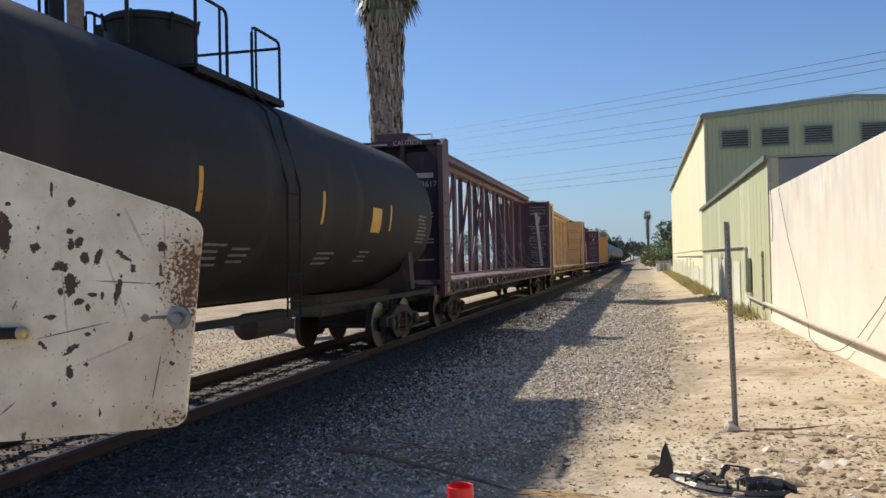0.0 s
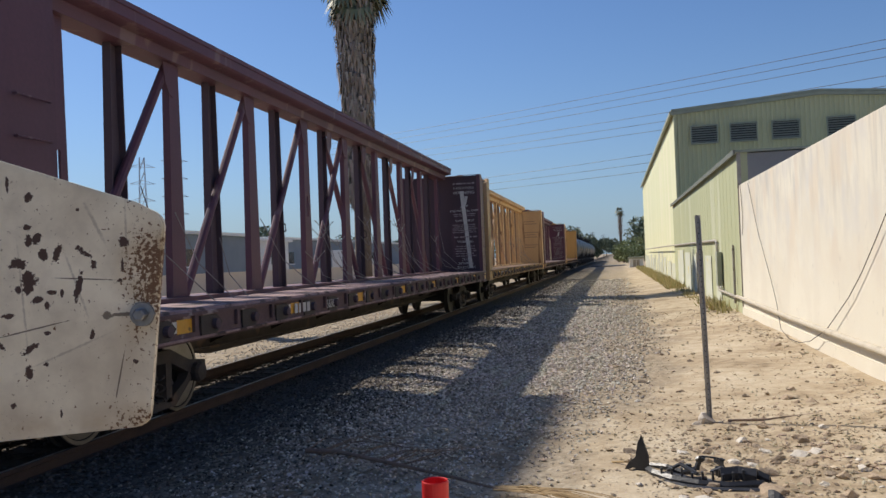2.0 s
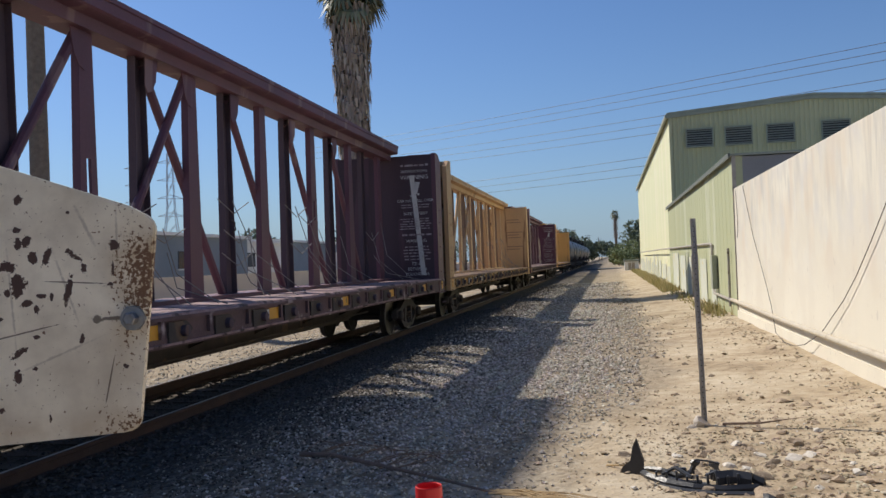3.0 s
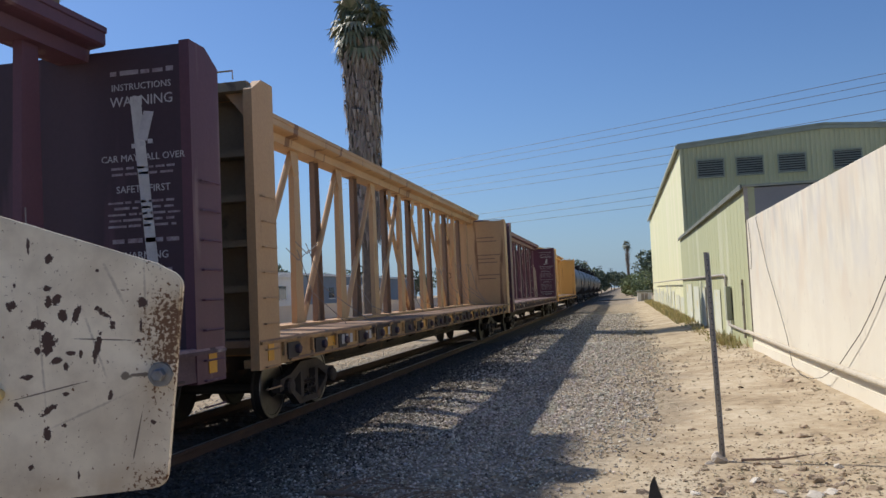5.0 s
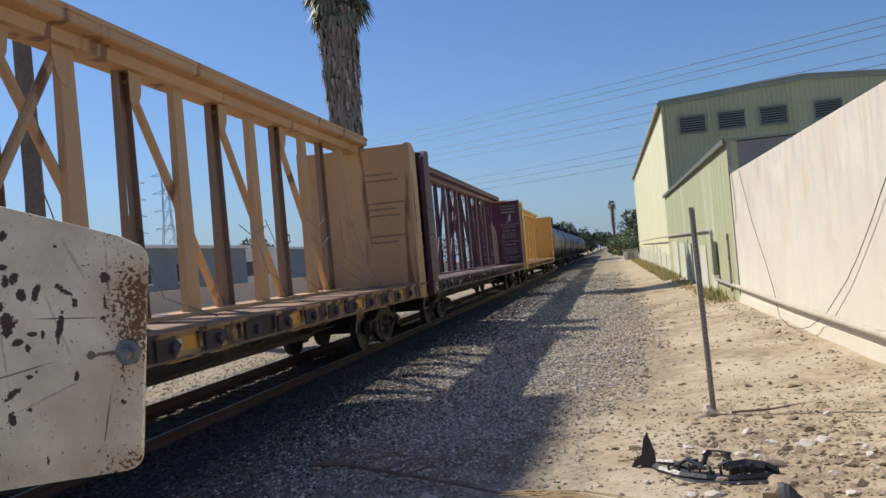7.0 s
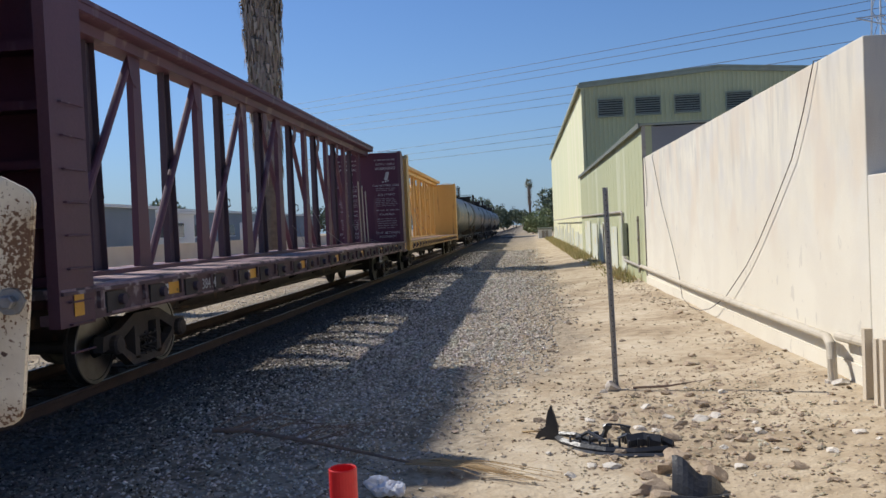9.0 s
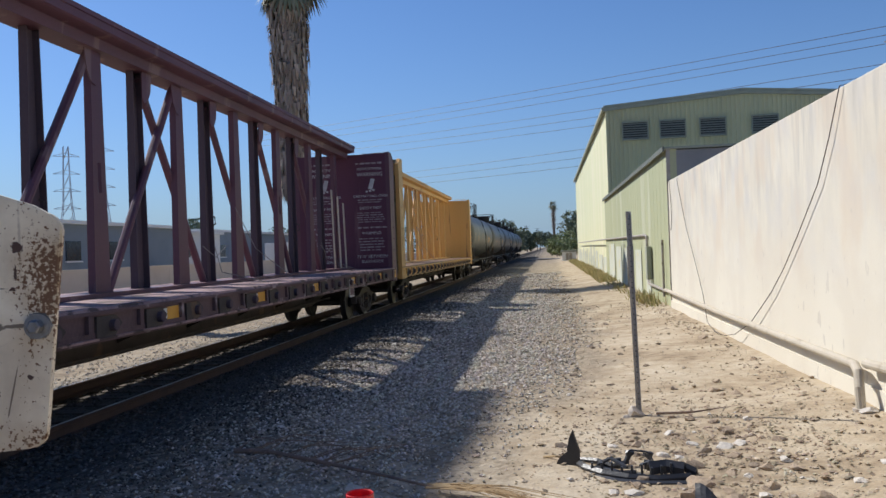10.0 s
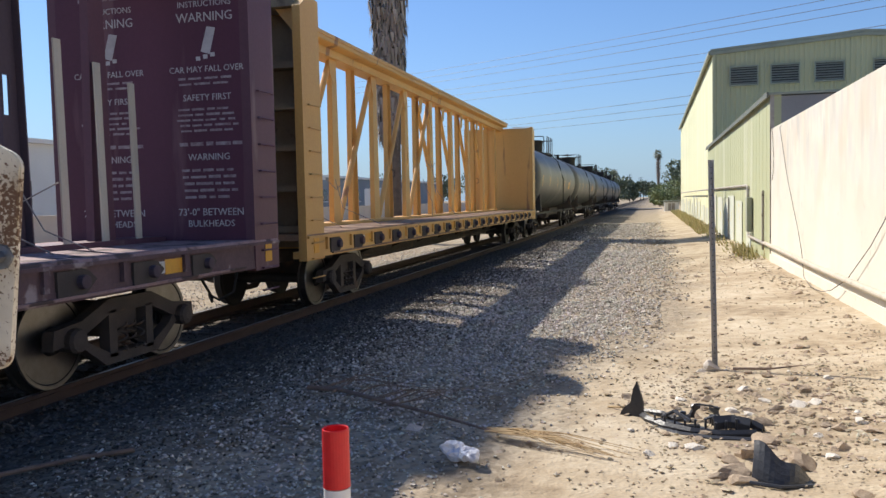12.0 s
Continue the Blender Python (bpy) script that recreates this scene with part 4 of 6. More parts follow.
def bulkhead(parent, y_in, s, paint, panel, outer):
    """An end wall. s: the way from the load side to the outside."""
    a, b = y_in, y_in + s * 0.65

    def span(u, v):
        return sorted((a + s * u, a + s * v))
    bk = part("bulkhead", B(-1.31, 1.31, *span(0, 0.06), 1.0, TOP - 0.04), panel, parent, "tall ribbed end bulkhead")
    # thin sheet over the outer face; on yellow cars its tan holds shade
    part("end_board", B(-1.30, 1.30, *span(0.0605, 0.0615), 1.02, TOP - 0.17), outer, bk)
    for x in (-1.43, 1.31):
        bm = P([(a, 0.85), (a, TOP), (a + s * 0.35, TOP), (b, TOP - 0.18), (b, 0.85)], "x", x, x + 0.12)
        part("corner_post", bm, paint, bk)
    part("top_beam", B(-1.308, 1.308, *span(0.062, 0.55), TOP - 0.16, TOP - 0.04), outer, bk)
    for x in (-0.45, 0.35):
        part("stiffener", B(x, x + 0.1, *span(0.062, 0.50), 0.95, TOP - 0.162), outer, bk)
    for z in (1.25, 1.85, 2.45, 3.05, 3.65):
        part("rib", B(-1.308, 1.308, *span(0.062, 0.32), z, z + 0.09), outer, bk)
    for x, w in ((-1.308, 0.35), (1.308, -0.35)):
        part("gusset", P([(x, TOP - 0.165), (x + w, TOP - 0.165), (x, TOP - 0.6)], "y", *span(0.4, 0.43)), paint, bk)
    for sx in (-1.45, 1.45):
        for k in range(9):
            z = 1.1 + k * 0.33 if k < 7 else 0.6 + (k - 7) * 0.28
            part("ladder_rung", T([(sx, a + s * 0.12, z), (sx * 1.02, a + s * 0.12, z), (sx * 1.02, a + s * 0.52, z), (sx, a + s * 0.52, z)], 0.011, 5), paint, bk)
    part("grab_rail", T([(1.2, b + s * 0.05, TOP - 0.05), (1.2, b + s * 0.05, TOP + 0.06), (0.5, b + s * 0.05, TOP + 0.06), (0.5, b + s * 0.05, TOP - 0.05)], 0.012, 5), paint, bk)
    return bk


def post_mesh(paint, hollow, slotted):
    """A tapered channel upright of the centre partition, its web to the side or set back; some webs have a long slot."""
    z0, z1 = DECK, TOP - 0.14
    wb, wt = 0.19, 0.12
    bm = bmesh.new()

    def half(z):
        return wb + (wt - wb) * (z - z0) / (z1 - z0)

    def piece(xa, xb, fa, fb, za, zb, wa=None, wc=None):
        """A slab between two shares of the half width, or with a fixed inner edge where one is given."""
        def row(z):
            h = half(z)
            ya, yb = (h * fa if wa is None else wa), (h * fb if wc is None else wc)
            return [(xa, ya, z), (xb, ya, z), (xb, yb, z), (xa, yb, z)]
        hexa(bm, row(za), row(zb))
    x_web = (-0.09, -0.065) if hollow else (0.06, 0.085)
    x_fl = (-0.065, 0.02) if hollow else (-0.02, 0.06)
    piece(*x_fl, -1, -0.9, z0, z1)
    piece(*x_fl, 0.9, 1, z0, z1)
    if slotted:
        sa, sb, sw = 2.62, 3.02, 0.042
        piece(*x_web, -1, 1, z0, sa)
        piece(*x_web, -1, 1, sb, z1)
        piece(*x_web, -1, 0, sa, sb, None, -sw)
        piece(*x_web, 0, 1, sa, sb, sw, None)
    else:
        piece(*x_web, -1, 1, z0, z1)
    bmesh.ops.remove_doubles(bm, verts=bm.verts, dist=1e-4)
    return mesh_of("post", bm, paint)


def flatcar(label, paint, deck_paint, panel, sill_paint, channel, seed, shift, straps, outer_tone=None, rise=0.0):
    rng = random.Random(seed)
    c = thing("centerbeam_flatcar", label, "freight car", "train cars")
    part("deck", B(-1.40, 1.40, -0.62, L_IN + 0.62, DECK - 0.1, DECK, bevel=0.008), deck_paint, c, "worn scuffed deck")
    for s in (-1, 1):
        x = s * 1.40
        sill = bmesh.new()
        lo, hi = sorted((x - s * 0.03, x + s * 0.012))
        box(sill, lo, hi, -0.62, L_IN + 0.62, 0.98, DECK - 0.01)
        lo, hi = sorted((x - s * 0.2, x + s * 0.02))
        box(sill, lo, hi, -0.62, L_IN + 0.62, 0.88, 0.98)
        sl = part("side_sill", sill, sill_paint, c)
        part("top_channel", B(*sorted((x + s * 0.0125, x + s * 0.062)), -0.62, L_IN + 0.62, 1.168, 1.205), sill_paint, sl)
        part("lower_flange", B(*sorted((x + s * 0.0205, x + s * 0.058)), 0.3, L_IN - 0.3, 0.905, 0.93), deck_paint, sl)
        part("deck_lip", T([(x, -0.62, DECK - 0.035), (x, L_IN + 0.62, DECK - 0.035)], 0.042, 8), deck_paint, sl)
        k = 0
        y = 0.5
        while y < L_IN - 0.2:
            bm = bmesh.new()
            prism(bm, [(y - 0.25, 1.145), (y + 0.10, 1.145), (y + 0.16, 1.12), (y + 0.25, 1.05), (y + 0.15, 0.97), (y + 0.08, 0.92), (y - 0.25, 0.92)], "x", *sorted((x - s * 0.05, x + s * 0.04)))
            w = part("winch", bm, M["grime"], sl, "dark tie-down winch")
            part("drum", lathe(bmesh.new(), [(s * 0.0, 0.062), (s * 0.055, 0.062), (s * 0.06, 0.052), (s * 0.062, 0.02)], "x", 12, (x + s * 0.041, y + 0.04, 1.04)), M["rust"], w)
            part("stake_pocket", B(*sorted((x + s * 0.013, x + s * 0.055)), y - 0.42, y - 0.36, 0.985, 1.165), sill_paint, sl)
            if k % 3 == 1:
                part("reflector", B(*sorted((x + s * 0.013, x + s * 0.018)), y + 0.30, y + 0.70, 0.985, 1.135), M["reflector"], sl, "amber reflector strip")
                part("reflector", B(*sorted((x + s * 0.013, x + s * 0.018)), y + 0.105, y + 0.295, 1.0, 1.12), M["white_strip"], sl, "scuffed white reflector strip")
            y += 1.03
            k += 1
        for y in (-0.40, L_IN + 0.25):
            part("reflector", B(*sorted((x + s * 0.035, x + s * 0.04)), y, y + 0.18, 0.95, 1.2), M["reflector"], sl, "amber reflector strip")
    cs = bmesh.new()
    prism(cs, [(-0.5, 1.1), (-0.5, 0.72), (3.2, 0.72), (4.6, 0.48), (L_IN - 4.6, 0.48), (L_IN - 3.2, 0.72), (L_IN + 0.5, 0.72), (L_IN + 0.5, 1.1)], "x", -0.32, 0.32)
    k = 4.6
    while k < L_IN - 4.4:
        prism(cs, [(-1.2, 1.13), (1.2, 1.13), (1.2, 1.0), (0.3, 0.62), (-0.3, 0.62), (-1.2, 1.0)], "y", k, k + 0.06)
        k += 2.1
    part("centre_sill", cs, M["grime"], c)
    part("brake_rod", T([(0.55, 3.5, 0.62), (0.6, 8, 0.56), (0.55, 18.5, 0.62)], 0.02, 6), M["grime"], c)
    n1 = bulkhead(c, 0.0, -1, paint, panel, outer_tone or panel)
    n2 = bulkhead(c, L_IN, 1, paint, panel, outer_tone or panel)
    # centre partition
    chord = bmesh.new()
    W = CHORD_W
    up = TOP + rise
    prism(chord, [(-W, up + 0.175), (W, up + 0.175), (W, up + 0.115), (W - 0.02, up + 0.105), (W - 0.02, TOP + 0.04), (W - 0.05, TOP + 0.02), (0.21, TOP + 0.0), (0.19, TOP - 0.14), (-0.19, TOP - 0.14), (-0.21, TOP + 0.0), (-W + 0.05, TOP + 0.02), (-W + 0.02, TOP + 0.04), (-W + 0.02, up + 0.105), (-W, up + 0.115)], "y", 0.0, L_IN)
    part("top_chord", chord, paint, c, "long top beam")
    # set-back posts take the channel material, darkened for shade on all but one car
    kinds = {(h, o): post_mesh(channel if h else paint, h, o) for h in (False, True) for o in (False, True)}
    cy = L_IN / 2 + shift
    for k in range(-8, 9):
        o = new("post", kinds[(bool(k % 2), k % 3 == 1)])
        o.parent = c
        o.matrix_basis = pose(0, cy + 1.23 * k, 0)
        if k % 4 == 1:
            part("tie_hook", T([(0.09, -0.10, 2.45), (0.16, -0.12, 2.42), (0.17, -0.12, 2.30), (0.11, -0.11, 2.27)], 0.014, 6), M["grime"], o, "bent steel tie hook")
    # tube braces lean towards the middle and cross there; each top end sits in a rounded knee plate
    for low, high in ((-8, -6), (-6, -4), (-4, -2), (-2, 0), (1, -1), (3, 1), (5, 3), (7, 5)):
        up = 1 if high > low else -1
        gx = 0.03 if up > 0 else -0.05
        ya, yb = cy + 1.23 * low + 0.16 * up, cy + 1.23 * high - 0.13 * up
        br = part("diagonal_brace", T([(gx, ya, DECK), (gx, yb, TOP - 0.20)], 0.062, 10), paint, c)
        knee = [(yb - 0.16 * up, TOP - 0.142), (yb + 0.14 * up, TOP - 0.142), (yb + 0.15 * up, TOP - 0.52), (yb + 0.09 * up, TOP - 0.60), (yb - 0.02 * up, TOP - 0.56), (yb - 0.11 * up, TOP - 0.42)]
        part("knee_plate", P(knee, "x", 0.087, 0.102), paint, br)
    part("foot_beam", B(-0.22, 0.22, 0.05, L_IN - 0.05, DECK, DECK + 0.06), paint, c)
    # loose tie-down straps slung over the side of the partition
    y = 1.0
    for k in range(straps):
        y = rng.uniform(0.5, L_IN - 0.8)
        z = rng.uniform(1.9, 2.9)
        dy = rng.uniform(-0.7, 0.7)
        part("strap", T([(0.12, y, z), (0.25 + rng.uniform(0, 0.2), y + dy * 0.4, z * 0.55 + 0.4), (rng.uniform(0.5, 1.3), y + dy, DECK + 0.02)], 0.0075, 5), M["strap"], c)
        if k % 2:
            part("strap", T([(0.12, y - 0.5, z), (0.14, y, z - 0.2), (0.12, y + 0.6, z + 0.02)], 0.008, 5), M["strap"], c)
    for ty in (1.98, L_IN - 1.98):
        truck_frame(c, ty)
        add_wheels(c, ty)
    coupler(c, -0.6, -1)
    coupler(c, L_IN + 0.6, 1)
    return c, n1, n2


def tank_car():
    c = thing("tank_car", "black cylindrical tank car with top platform and railings", "tank car", "train cars")
    H, R, zc = 8.9, 1.52, 2.66
    DOME = -0.12
    prof = [(-H, 0.05)] + [(-H + 0.95 * (1 - math.cos(a)), R * math.sin(a)) for a in (math.pi / 2 * i / 10 for i in range(1, 11))]
    prof = prof + [(s, R) for s in (-5.0, -2.0, 0, 2.0, 5.0)] + [(-s, r) for s, r in reversed(prof)]
    body = part("tank", lathe(bmesh.new(), prof, "y", 64, (0, 0, zc)), M["tank"], c, "grimy black cylindrical tank", smooth=True)
    dome = part("manway_dome", lathe(bmesh.new(), [(4.0, 0.555), (4.66, 0.555), (4.67, 0.585), (4.74, 0.585), (4.77, 0.54), (4.80, 0.2)], "z", 40, (0, DOME, 0)), M["blacksteel"], c)
    for k in range(8):
        a = math.pi / 4 * k + 0.2
        part("clamp", T([(0.57 * math.cos(a), DOME + 0.57 * math.sin(a), 4.55), (0.615 * math.cos(a), DOME + 0.615 * math.sin(a), 4.76)], 0.018, 6), M["blacksteel"], dome)
    part("lid_hinge", B(-0.72, -0.56, DOME - 0.16, DOME + 0.10, 4.60, 4.76, bevel=0.02), M["blacksteel"], dome)
    part("vent_pipe", lathe(bmesh.new(), [(4.05, 0.085), (4.85, 0.085), (4.86, 0.11), (4.95, 0.11)], "z", 18, (-0.62, DOME - 0.95, 0)), M["blacksteel"], c)
    # walkways beside the dome with railings, open where the ladder comes up
    for s, f in ((1, 1), (-1, -1)):
        y0, y1 = sorted((f * -0.52, f * 1.92))
        pl = bmesh.new()
        box(pl, *sorted((s * 0.52, s * 0.86)), y0, y1, 4.06, 4.10)
        box(pl, *sorted((s * 0.84, s * 0.87)), y0, y1, 4.0, 4.06)
        for y in (y0 + 0.3, (y0 + y1) / 2, y1 - 0.15):
            box(pl, *sorted((s * 0.5, s * 0.84)), y - 0.02, y + 0.02, 3.98, 4.06)
        part("walkway", pl, M["blacksteel"], c)
        for a, b in ((-0.48, 0.28), (0.98, 1.86)):
            a, b = f * a, f * b
            x, h = s * 0.83, f * 0.1
            part("railing", T([(x, a, 3.98), (x, a, 4.86), (x, a + h * 0.3, 4.93), (x, a + h, 4.95), (x, b - h, 4.95), (x, b - h * 0.3, 4.93), (x, b, 4.86), (x, b, 3.98)], 0.022, 8), M["blacksteel"], c)
            part("railing", T([(x, b - h * 1.8, 4.95), (x, b - h * 1.8, 4.06)] if abs(b) < 1 else [(x, a + h * 1.2, 4.95), (x, a + h * 1.2, 4.06)], 0.018, 8), M["blacksteel"], c)
        e = f * 1.86
        part("railing", T([(s * 0.83, e, 4.86), (-s * 0.83, e, 4.86), (-s * 0.85, e, 4.80), (-s * 0.85, e, 4.0)], 0.022, 8), M["blacksteel"], c)
        lad = part("ladder", T([(s * 1.53, f * 0.45, 1.0), (s * 1.56, f * 0.45, 2.7), (s * 1.28, f * 0.45, 3.66), (s * 0.86, f * 0.45, 4.06)], 0.016, 6), M["blacksteel"], c)
        part("stile", T([(s * 1.53, f * 0.85, 1.0), (s * 1.56, f * 0.85, 2.7), (s * 1.28, f * 0.85, 3.66), (s * 0.86, f * 0.85, 4.06)], 0.016, 6), M["blacksteel"], lad)
        for z in (1.2, 1.55, 1.9, 2.25, 2.6):
            part("rung", T([(s * 1.55, f * 0.45, z), (s * 1.55, f * 0.85, z)], 0.011, 6), M["blacksteel"], lad)
        part("side_sill", B(*sorted((s * 1.22, s * 1.30)), -8.6, 8.6, 0.98, 1.07), M["blacksteel"], c)
    for s in (-1, 1):
        part("stub_sill", B(-0.3, 0.3, *sorted((s * 4.6, s * 8.74)), 0.72, 1.12), M["grime"], c)
        part("saddle", P([(-1.35, 1.13), (1.35, 1.13), (1.3, 2.0), (1.1, 1.5), (0.6, 1.25), (-0.6, 1.25), (-1.1, 1.5), (-1.3, 2.0)], "y", s * 7.0 - 0.15, s * 7.0 + 0.15), M["grime"], c)
        part("end_sill", B(-1.35, 1.35, *sorted((s * 8.75, s * 9.0)), 0.9, 1.12), M["grime"], c)
    part("outlet_valve", lathe(bmesh.new(), [(0.55, 0.14), (1.2, 0.16)], "z", 14), M["grime"], c)
    part("air_reservoir", lathe(bmesh.new(), [(1.6, 0.05), (1.7, 0.2), (2.9, 0.2), (3.0, 0.05)], "y", 14, (0.3, 0, 0.78)), M["grime"], c)
    # stencils and reflectors on the flanks, laid on the curve
    for s in (-1, 1):
        def onflank(y, w, z0, z1, m, name="stencil", lab=""):
            bm = bmesh.new()
            k = 6
            cols = []
            for yy in (y, y + w):
                col = []
                for i in range(k + 1):
                    z = z0 + (z1 - z0) * i / k
                    x = s * (math.sqrt(max(R * R - (z - zc) ** 2, 0)) + 0.006)
                    col.append(bm.verts.new((x, yy, z)))
                cols.append(col)
            for i in range(k):
                bm.faces.new((cols[0][i], cols[1][i], cols[1][i + 1], cols[0][i + 1]))
            part(name, bm, m, body, lab)
        for y in (-7.5, -4.9, -1.65, 1.75, 5.0):
            onflank(y, 0.09, 2.25, 2.72, M["reflector"], "reflector", "amber reflector strip")
        onflank(4.0, 0.5, 2.2, 2.62, M["reflector"], "placard", "amber stencilled placard")
        rng = random.Random(6)
        for y, z, w, n in ((-1.3, 1.9, 0.55, 4), (-0.6, 1.86, 0.5, 3), (2.0, 1.82, 0.8, 3), (3.8, 1.85, 0.6, 3), (6.9, 2.6, 0.75, 8)):
            for r in range(n):
                onflank(y + rng.uniform(0, 0.08), w * rng.uniform(0.6, 1), z - 0.075 * r, z - 0.075 * r + 0.03, M["faded_letter"], "stencil")
    for ty in (-7.25, 7.25):
        truck_frame(c, ty)
        add_wheels(c, ty)
    coupler(c, -8.95, -1)
    coupler(c, 8.95, 1)
    return c


def build_train():
    """The cars with their places along the train, from the first centre-beam car's load end."""
    cars = []
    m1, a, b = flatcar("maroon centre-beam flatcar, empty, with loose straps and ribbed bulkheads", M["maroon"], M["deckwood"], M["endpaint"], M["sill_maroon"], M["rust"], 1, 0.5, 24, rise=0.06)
    warning_panel(b, L_IN - 0.004, M["maroon"], 3, False)
    part("worn_strip", hexa(bmesh.new(), [(0.95, L_IN - 0.006, 1.35), (1.08, L_IN - 0.006, 1.35), (1.08, L_IN - 0.002, 1.35), (0.95, L_IN - 0.002, 1.35)], [(0.70, L_IN - 0.006, 4.05), (0.83, L_IN - 0.006, 4.05), (0.83, L_IN - 0.002, 4.05), (0.70, L_IN - 0.002, 4.05)]), M["white_strip"], b, "pale scraped strip")
    lettering("CAUTION", 0.16, pose(0.55, -0.555, TOP - 0.145, 90, 0, 0), a, M["white_letter"])
    part("lettering", B(-0.75, 0.05, -0.558, -0.553, TOP - 0.13, TOP - 0.10), M["white_letter"], a)
    part("plate", B(0.46, 1.30, -0.34, -0.325, 1.0, TOP - 0.3), M["endpaint"], a)
    part("owner_mark", B(0.70, 1.12, -0.346, -0.341, 3.70, 3.82), M["white_letter"], a)
    lettering("563617", 0.2, pose(0.91, -0.343, 3.48, 90, 0, 0), a, M["white_letter"])
    for z in (2.82, 2.74, 2.2, 2.12, 1.7):
        part("lettering", B(0.6, 1.1, -0.346, -0.341, z, z + 0.035), M["white_letter"], a)
    lettering("563617", 0.19, pose(1.447, 6.6, 0.975, 90, 0, 90), m1, M["white_letter"])
    for k in range(4):
        part("sill_mark", B(1.443, 1.447, 5.0 + 0.16 * k, 5.11 + 0.16 * k, 0.985, 1.12), M["white_letter"], m1)
    cars.append((m1, 0.0))
    y1, a, b = flatcar("yellow centre-beam flatcar, empty, with scuffed ribbed bulkheads", M["yellow"], M["decktan"], M["yellow"], M["sill_yellow"], M["brown"], 2, 0.28, 12, M["endtan"], 0.03)
    for y in (2.42, 2.62, 2.82, 3.70, 3.88, 5.1):
        part("sill_mark", B(1.443, 1.447, y, y + 0.13, 0.98, 1.13), M["white_letter"], y1)
    for k, z in enumerate((3.9, 3.75, 3.2, 3.05, 2.9, 2.4, 2.25)):
        part("lettering", B(0.3, 1.0 + 0.1 * (k % 3), L_IN - 0.006, L_IN - 0.001, z, z + 0.04), M["brown"], b, "faded dark lettering")
    cars.append((y1, 24.5))
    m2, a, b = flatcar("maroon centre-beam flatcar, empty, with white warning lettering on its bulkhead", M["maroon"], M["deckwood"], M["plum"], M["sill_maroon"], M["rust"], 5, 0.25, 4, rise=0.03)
    warning_panel(b, L_IN - 0.004, M["maroon"], 7, True)
    # pale strips added for the sunlit inner edges of the posts
    for y, top in ((L_IN - 0.58, 3.15), (L_IN - 1.2, 3.3), (L_IN - 1.83, 3.45)):
        part("lath", hexa(bmesh.new(), [(0.19, y - 0.06, 1.2), (0.21, y - 0.06, 1.2), (0.21, y + 0.05, 1.2), (0.19, y + 0.05, 1.2)], [(0.14, y - 0.03, top), (0.16, y - 0.03, top), (0.16, y + 0.08, top), (0.14, y + 0.08, top)]), M["wood"], m2, "pale tan strip for a sunlit post edge")
    lettering("38414", 0.21, pose(1.447, 3.1, 0.97, 90, 0, 90), m2, M["white_letter"])
    p = part("data_plate", B(1.425, 1.445, 16.95, 17.38, 0.70, 1.10), M["white_letter"], m2, "stencilled white data panel")
    part("panel_infill", B(1.446, 1.449, 16.98, 17.35, 0.74, 1.06), M["maroon"], p)
    cars.append((m2, 49.0))
    y2, a, b = flatcar("yellow centre-beam flatcar, empty, bright paint with ribbed bulkheads", M["yellow_new"], M["decktan"], M["yellow_new"], M["yellow_new"], M["yellow_new"], 9, 0.2, 4, M["endtan"])
    cars.append((y2, 73.5))
    t0 = tank_car()
    cars.append((t0, -1.2 - 8.95))
    grey = None
    for k in range(5):
        c = tagged(copy_thing(t0, Matrix()), "grey cylindrical tank car with top platform and railings", "tank car", "train cars")
        for w in c.children:
            if w.name.split(".")[0] == "tank":
                if grey is None:
                    grey = w.data.copy()
                    grey.materials[0] = M["greytank"]
                w.data = grey
                tagged(w, "grey cylindrical tank")
            if w.name.startswith("wheelset"):
                WHEELSETS.append((w, w.matrix_basis.translation.y))
        cars.append((c, 106.0 + 19.1 * k))
    return cars


CARS = build_train()
# place of the first centre-beam car's load end along the track, by time
TRAIN = [(0.0, 20.05), (1.5, 10.05), (2.5, 3.3), (4.0, -6.8), (5.5, -16.95), (6.5, -23.6), (8.0, -33.5), (9.5, -43.5), (10.5, -50.6), (11.0, -54.2), (12.0, -61.3)]


